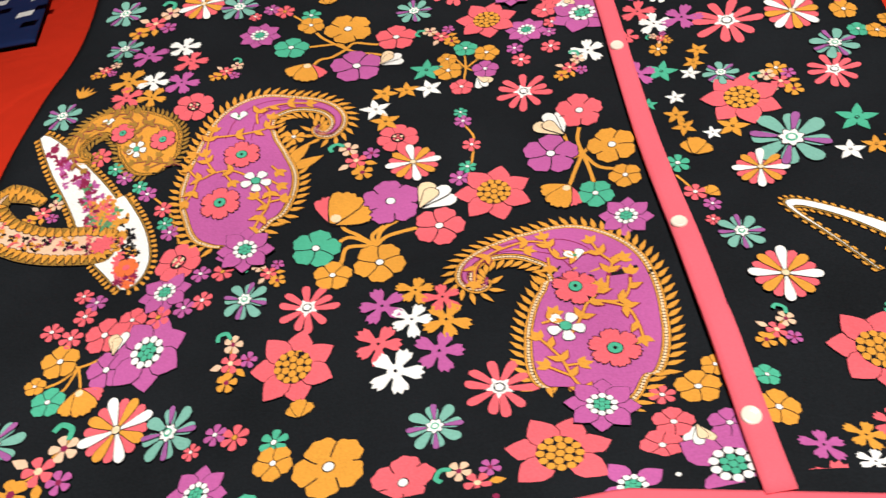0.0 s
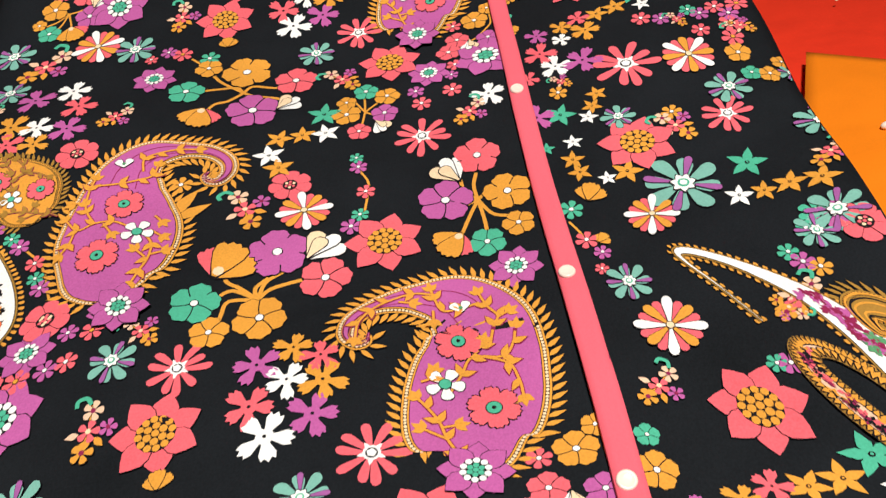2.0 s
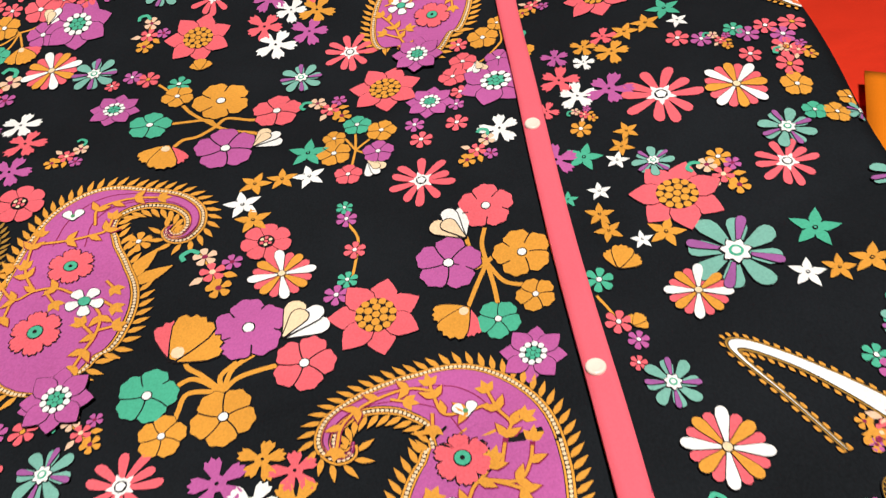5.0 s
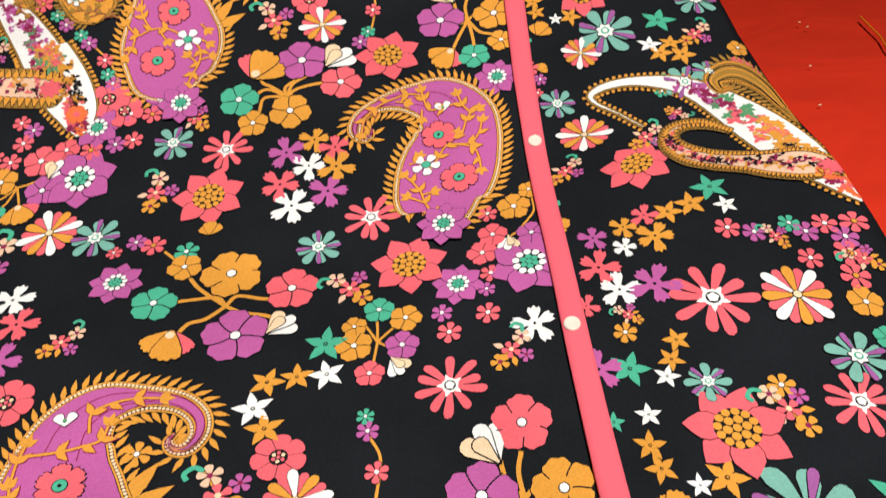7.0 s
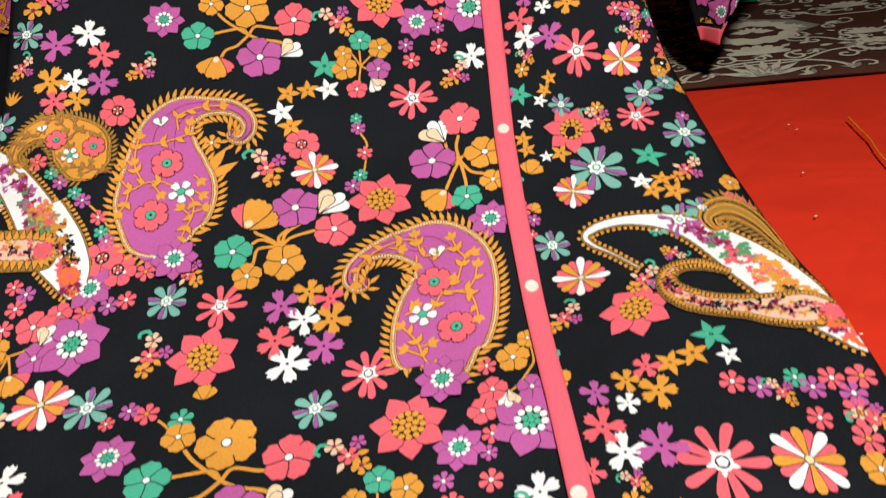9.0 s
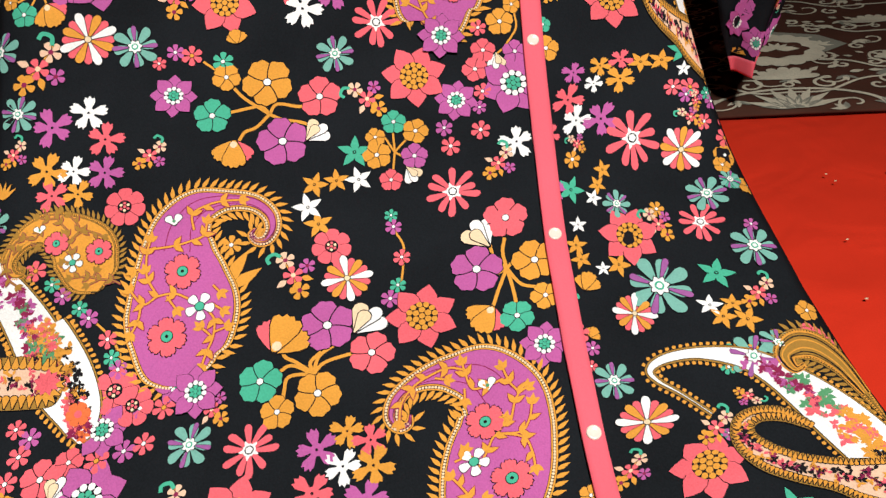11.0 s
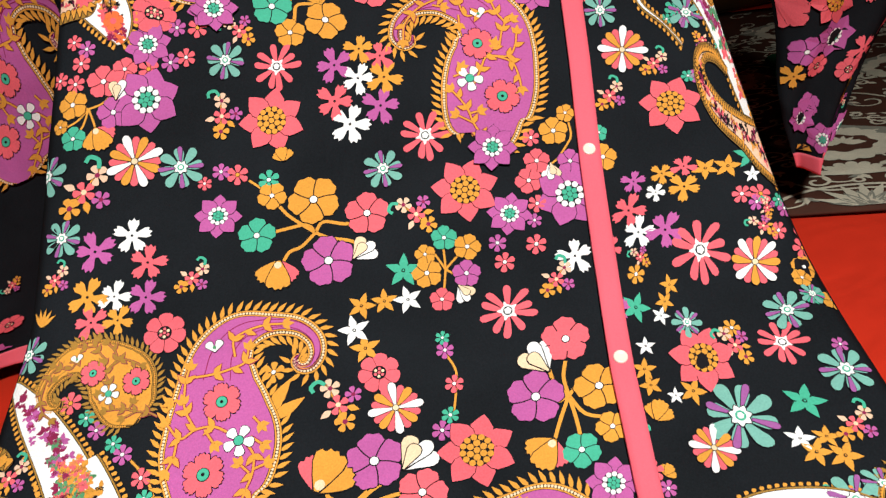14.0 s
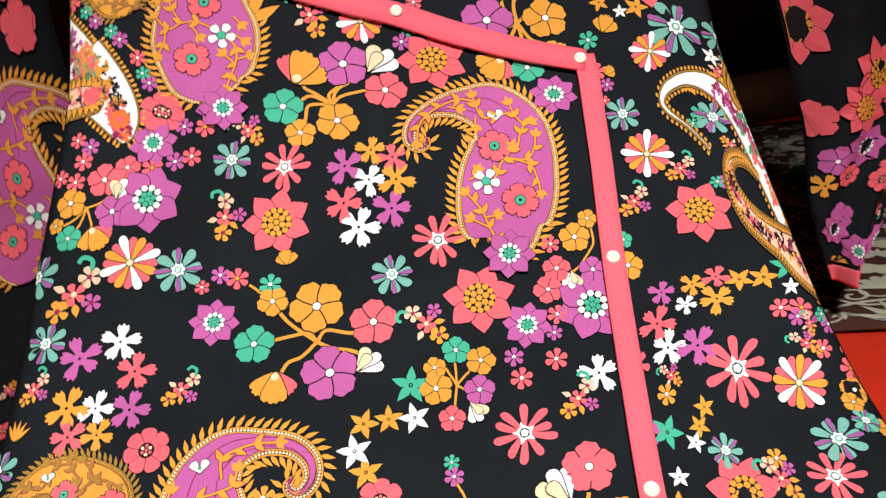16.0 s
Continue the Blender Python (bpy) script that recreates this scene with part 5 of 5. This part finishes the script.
def print_left(k, pulls):
    panel(k, pulls, -1)
    FORM["size"], FORM["inner"], FORM["inner_map"] = 1.0, INNER, lambda x, y: (x, y)
    main_paisley("purple")
    FORM["inner"] = SECOND_INNER
    second_paisley("purple")
    FORM["size"], FORM["inner"], FORM["inner_map"] = 0.70, INNER, turned_g
    golden_paisley("golden")
    panel_print()
    aster(-0.0553, 0.2766, 0.0171, 73, 14)
    aster(-0.2669, 0.0587, 0.0165, 82, 14)


def print_side(k, pulls):
    panel(k, pulls, 1)
    side_print()


def print_side_paisleys(k, pulls):
    panel(k, pulls, 1)
    FORM["size"] = 0.8
    side_paisleys()


STILL = [(0.0, 0.0, 0.0, 0.0)]
print_left(0, LEFT_HERE)
print_left(-1, LEFT_DOWN)
print_left(-2, LEFT_LOW)
print_left(1, LEFT_UP)
print_side(0, SIDE_HERE)
print_side(-1, SIDE_DOWN)
print_side(1, SIDE_UP)
print_side(2, SIDE_TOP)
for k in (-1, 0, 1):
    panel(k, EDGE_DOWN if k < 0 else STILL, 1)
    edge_print()
print_side_paisleys(0, STILL)
print_side_paisleys(-1, WHITE_DOWN)
print_side_paisleys(1, WHITE_UP)


# ---- sleeves that hang back behind the front, in the same print ----
def sleeve(mid, half, label):
    """A limp sleeve along a curve of places, with a coral cuff; returns a map of its face."""
    path = smooth(mid, 8)
    count = len(path) - 1

    def face(s, w, lift):
        f = min(max(s, 0.0), 0.999) * count
        i = int(f)
        p = [path[i][k] + (path[i + 1][k] - path[i][k]) * (f - i) for k in range(3)]
        wide = np.interp(s, [0, 0.5, 0.85, 1], half)
        return Vector((p[0] + w * wide, p[1] - 0.03 * math.cos(w * 1.5) - 0.008 * math.sin(6 * w + 9 * s) - lift, p[2]))

    rows = [[face(j / 40, -1 + 2 * i / 16, 0.0) for i in range(17)] for j in range(41)]
    made = tagged(sheet("sleeve", rows, BLACK_CLOTH, -0.0012, kurta), label)
    cuff = [[face(0.945 + 0.055 * j / 6, -1.03 + 2.06 * i / 16, 0.003) for i in range(17)] for j in range(7)]
    sheet("cuff", cuff, CORAL_CLOTH, -0.0012, made)
    return made, face


def print_sleeve(made, face, length, half, rng, paisleys=()):
    SPOT["skip"] = lambda x, y, r: False
    SPOT["parent"] = made
    FORM["size"], FORM["inner"], FORM["inner_map"] = 1.0, SECOND_INNER, lambda x, y: (x, y)
    for cx, cy in paisleys:
        SPOT["map"] = lambda x, y, lift: face(min(max((cy - 1.15 * (y - 0.11)) / length, 0.0), 0.93), min(max((cx + 1.15 * (x + 0.275)) / half, -0.98), 0.98), 0.003 + lift * 1.5)
        second_paisley("purple")
    SPOT["map"] = lambda x, y, lift: face(min(max(y / length, 0.0), 0.93), min(max(x / half, -0.98), 0.98), 0.003 + lift * 1.5)
    y = 0.03
    turn = 0
    while y < length * 0.92:
        turn += 1
        for x in (-0.78, -0.27, 0.26, 0.77):
            px, py = x * half + rng.uniform(-0.018, 0.018), y + rng.uniform(-0.024, 0.024)
            if any(abs(px - cx) < 0.085 and abs(py - cy) < 0.115 for cx, cy in paisleys):
                continue
            kind = rng.choice(("aster", "phlox", "poppy", "poppy", "rosette", "lotus", "phlox", "spray", "small"))
            a = rng.uniform(0, 360)
            if kind == "aster":
                aster(px, py, 0.027, a)
            elif kind == "phlox":
                phlox(px, py, 0.020, a, rng.choice(("white", "coral", "purple", "gold")))
            elif kind == "poppy":
                poppy(px, py, 0.021, a, rng.choice(("coral", "gold", "gold", "purple")))
            elif kind == "rosette":
                rosette(px, py, 0.016, a)
            elif kind == "lotus":
                lotus(px, py, 0.026, a)
            elif kind == "spray":
                spray(px, py, 0.011, a)
            else:
                small_bloom(px, py, 0.009, a, rng.choice(("coral", "purple", "teal")))
        y += 0.052


made, face = sleeve([(0.25, 0.50, 0.66), (0.36, 0.55, 0.47), (0.400, 0.55, 0.27), (0.366, 0.54, 0.16), (0.346, 0.53, 0.070)], [0.09, 0.080, 0.036, 0.010], "shaded black printed sleeve with a coral cuff")
print_sleeve(made, face, 0.55, 0.085, random.Random(4))
made, face = sleeve([(-0.36, 0.42, 0.66), (-0.52, 0.56, 0.52), (-0.58, 0.60, 0.30), (-0.62, 0.60, 0.12), (-0.66, 0.58, 0.03)], [0.08, 0.16, 0.14, 0.13], "shaded black printed sleeve with a coral cuff")
print_sleeve(made, face, 0.66, 0.16, random.Random(9), ((0.075, 0.33),))

# ---- woven pattern of the brown cover ----
WEAVES = {"beige": BEIGE_WEAVE, "grey": GREY_WEAVE, "brown": BROWN_WEAVE}
SPOT["map"] = lambda x, y, lift: on_bed(x, y, 0.0086 + 0.002 * math.sin(11 * x + 7 * y) + lift * 1.6)
SPOT["parent"] = cover


def medallion(x, y, r):
    """A scalloped flower with an open eye, on a grey lozenge."""
    ink = Ink()
    ink.add("grey", 0, [(x - 1.5 * r, y + 0.25 * r), (x - r, y - 0.2 * r), (x, y - 0.4 * r), (x + r, y - 0.2 * r), (x + 1.5 * r, y + 0.25 * r), (x + r, y + 0.9 * r), (x, y + 1.25 * r), (x - r, y + 0.9 * r)])
    for i in range(16):
        petal(ink, "beige", 2, x, y, i * math.pi / 8, r * 1.02, r * 0.2, "round", 0.0)
    ink.add("brown", 4, [(x + r * (0.66 + 0.05 * math.cos(8 * t)) * math.cos(t), y + r * (0.50 + 0.05 * math.cos(8 * t)) * math.sin(t)) for t in [2 * math.pi * k / 40 for k in range(40)]])
    for side in (-1, 1):
        petal(ink, "beige", 5, x, y, 0 if side > 0 else math.pi, r * 0.5, r * 0.16, "leaf", 0.0)
    for i in range(6):
        petal(ink, "beige", 5, x, y, math.pi / 2 + (i - 2.5) * 0.5, r * 0.42, r * 0.07, "leaf", 0.0)
    stamp("woven_medallion", ink, WEAVES)


def scrollwork(x, y, s):
    """Curling tendrils and leaves between two medallions."""
    ink = Ink()
    for side in (-1, 1):
        for px, py, r, spin in ((0.32, -0.1, 0.13, 1), (0.72, -0.16, 0.11, -1), (0.95, 0.18, 0.10, 1), (0.40, 0.55, 0.11, -1)):
            pts = []
            for k in range(10):
                t = spin * (k * 0.75) + 1.2
                d = r * (1 - k / 11)
                pts.append((x + side * s * (px + d * math.cos(t)), y + s * (py + d * math.sin(t))))
            line(ink, "beige", 1, 0.0045, *pts)
        line(ink, "beige", 1, 0.0048, (x, y - 0.28 * s), (x + side * 0.3 * s, y - 0.27 * s), (x + side * 0.62 * s, y - 0.02 * s), (x + side * 1.0 * s, y + 0.05 * s))
        for k in range(5):
            petal(ink, "beige", 2, x + side * s * (0.22 + 0.16 * k), y + s * (0.18 + 0.07 * math.sin(2 * k)), side * (0.9 - 0.3 * k) + (0 if side > 0 else math.pi), s * 0.13, s * 0.035, "leaf", 0.0)
    for k in range(7):
        petal(ink, "beige", 2, x, y, math.pi / 2 + (k - 3) * 0.42, s * 0.30, s * 0.05, "round", 0.0)
    disc(ink, "beige", 3, x, y - 0.12 * s, 0.055 * s)
    disc(ink, "brown", 4, x, y - 0.12 * s, 0.028 * s)
    stamp("woven_scrollwork", ink, WEAVES)


def border_arc(x, s):
    """A half wreath along the edge of the cover."""
    ink = Ink()
    arc = [(x + s * math.cos(t), 0.012 + 0.55 * s * math.sin(t)) for t in [math.pi * k / 12 for k in range(13)]]
    line(ink, "beige", 1, 0.006, *arc)
    for k in range(1, 8):
        t = math.pi * k / 8
        petal(ink, "beige", 2, x, 0.008, t, s * 0.62, s * 0.07, "leaf", 0.0)
        petal(ink, "grey", 2, x, 0.008, t + 0.18, s * 0.42, s * 0.05, "leaf", 0.0)
    stamp("woven_border_wreath", ink, WEAVES)


for row, b in enumerate((0.215, 0.56, 0.90)):
    for col in range(-4, 4):
        a = 0.09 + 0.30 * col + (0.15 if row % 2 else 0.0)
        medallion(a, b, 0.066)
        scrollwork(a, b - 0.115, 0.15)
        scrollwork(a + 0.15, b - 0.05, 0.10)
        medallion(a + 0.15, b - 0.11, 0.026)
        if row < 2:
            scrollwork(a + 0.15, b + 0.10, 0.12)
for col in range(-4, 4):
    border_arc(0.09 + 0.30 * col, 0.105)



def filler():
    """Fine tendrils and buds all over the ground of the weave."""
    ink, rng = Ink(), random.Random(21)
    for i in range(19):
        for j in range(15):
            x, y = -0.45 + 0.075 * i + rng.uniform(-0.01, 0.01), 0.025 + 0.075 * j + rng.uniform(-0.01, 0.01)
            spin, r, t0 = rng.choice((-1, 1)), rng.uniform(0.020, 0.030), rng.uniform(0, 6.3)
            line(ink, "beige", 0, 0.0036, *[(x + r * (1 - k / 9) * math.cos(t0 + spin * 0.8 * k), y + r * (1 - k / 9) * math.sin(t0 + spin * 0.8 * k)) for k in range(8)])
            for k in range(3):
                petal(ink, rng.choice(("beige", "beige", "grey")), 0, x + r * math.cos(t0), y + r * math.sin(t0), t0 + spin * (1.0 + 0.8 * k), 0.020, 0.0042, "leaf", 0.0)
    tagged(stamp("woven_tendril_ground", ink, WEAVES), "fine beige tendrils", "", "", "stuff")


filler()

# ---- loose things on the bed ----
def heap(name, places, material, label, category, high, seed, thick=0.003):
    """A cloth dropped in soft folds within four corners."""
    (ax, ay), (bx, by), (cx, cy), (dx, dy) = places
    ob = thing(name, label, category)
    rows = []
    for j in range(25):
        g = j / 24
        row = []
        for i in range(25):
            f = i / 24
            x = (ax * (1 - f) + bx * f) * (1 - g) + (dx * (1 - f) + cx * f) * g
            y = (ay * (1 - f) + by * f) * (1 - g) + (dy * (1 - f) + cy * f) * g
            rim = min(1.0, 6 * min(f, 1 - f, g, 1 - g))
            fold = 0.5 + 0.5 * noise.noise(Vector((x * 14 + seed, y * 14, seed)))
            row.append((x, y, 0.014 + high * rim * fold))
        rows.append(row)
    sheet("cloth", rows, material, thick, ob)
    return ob


heap("orange_cloth", [(0.199, -0.088), (0.36, -0.245), (0.34, -0.38), (0.06, -0.33)], ORANGE_CLOTH, "plain orange cotton cloth lying beside the kurta", "cloth", 0.006, 3)
heap("green_cloth", [(0.53, 0.88), (0.59, 0.85), (0.73, 1.09), (0.62, 1.15)], GREEN_CLOTH, "crumpled green cloth on the brown cover", "cloth", 0.06, 6)
blue = heap("checked_cloth", [(-0.98, 0.33), (-0.625, 0.305), (-0.665, 0.52), (-1.0, 0.60)], BLUE_CLOTH, "dark blue checked cloth folded on the red sheet", "cloth", 0.006, 2)
bm = bmesh.new()
for k in range(5):
    for j in range(3):
        x, y = -0.655 - 0.055 * k, 0.35 + 0.065 * j + 0.006 * k
        quad = [bm.verts.new((x + dx, y + dy, 0.031)) for dx, dy in ((0, 0), (0.02, 0.002), (0.019, 0.022), (-0.001, 0.02))]
        bm.faces.new(quad)
tagged(part("check_pattern", bm, INKS["white"], blue, "white woven squares"), "", "", "", "stuff")

thread = thing("thread", "loose orange thread lying on the red sheet", "thread")
curve = smooth([(0.417, 0.329, 0.0098), (0.409, 0.300, 0.0098), (0.400, 0.266, 0.0098), (0.389, 0.238, 0.0098), (0.377, 0.200, 0.0098), (0.366, 0.165, 0.0098)], 5)
bm = bmesh.new()
ring_before = None
for i, p in enumerate(curve):
    ring = [bm.verts.new((p[0] + 0.0011 * math.cos(k * 1.2566), p[1], p[2] + 0.0011 * math.sin(k * 1.2566))) for k in range(5)]
    if ring_before:
        for k in range(5):
            bm.faces.new((ring_before[k], ring_before[(k + 1) % 5], ring[(k + 1) % 5], ring[k]))
    ring_before = ring
part("strand", bm, ORANGE_CLOTH, thread)


def crumb(x, y, r, z=0.0085):
    ob = new("lint_speck")
    bm = bmesh.new()
    bmesh.ops.create_icosphere(bm, subdivisions=1, radius=r, matrix=Matrix.Translation((x, y, z)) @ Matrix.Diagonal((1.4, 0.9, 0.5, 1)))
    for v in bm.verts:
        v.co += Vector((noise.noise(v.co * 900), noise.noise(v.co * 700 + Vector((3, 1, 2))), 0)) * r * 0.4
    part("fluff", bm, INKS["cream"], ob)
    return tagged(ob, "tiny pale speck of lint on the red sheet", "lint", "specks on the sheet")


for x, y in ((0.266, 0.145), (0.357, 0.331), (0.357, 0.348), (0.304, 0.230), (0.29, 0.02), (0.198, -0.023)):
    crumb(x, y, 0.0013)
pin = thing("bead_pin", "small pearly bead lying on the orange cloth", "bead")
bm = bmesh.new()
bmesh.ops.create_uvsphere(bm, u_segments=10, v_segments=8, radius=0.004, matrix=Matrix.Translation((0.176, -0.228, 0.023)) @ Matrix.Diagonal((1.5, 0.8, 0.8, 1)))
part("bead", bm, PEARL, pin)

plank = thing("wooden_plank", "bare brown wooden plank lying on the bed", "plank")
bm = bmesh.new()
box(bm, 0.30, 1.60, 0.012, 1.45, 1.64, 0.13, 0.006)
part("board", bm, WOOD, plank)

headboard = thing("headboard", "dark brown wooden headboard at the end of the bed", "headboard")
bm = bmesh.new()
box(bm, -1.7, 2.02, -0.5, 1.7, 2.08, 0.75, 0.01)
part("board", bm, WOOD, headboard)
for k in range(6):
    bm = bmesh.new()
    box(bm, -1.62 + 0.55 * k, 1.995, 0.08, -1.16 + 0.55 * k, 2.018, 0.66, 0.008)
    part("panel", bm, WOOD, headboard)
bm = bmesh.new()
box(bm, -1.74, 1.99, 0.75, 1.74, 2.11, 0.80, 0.012)
part("rail", bm, WOOD, headboard)
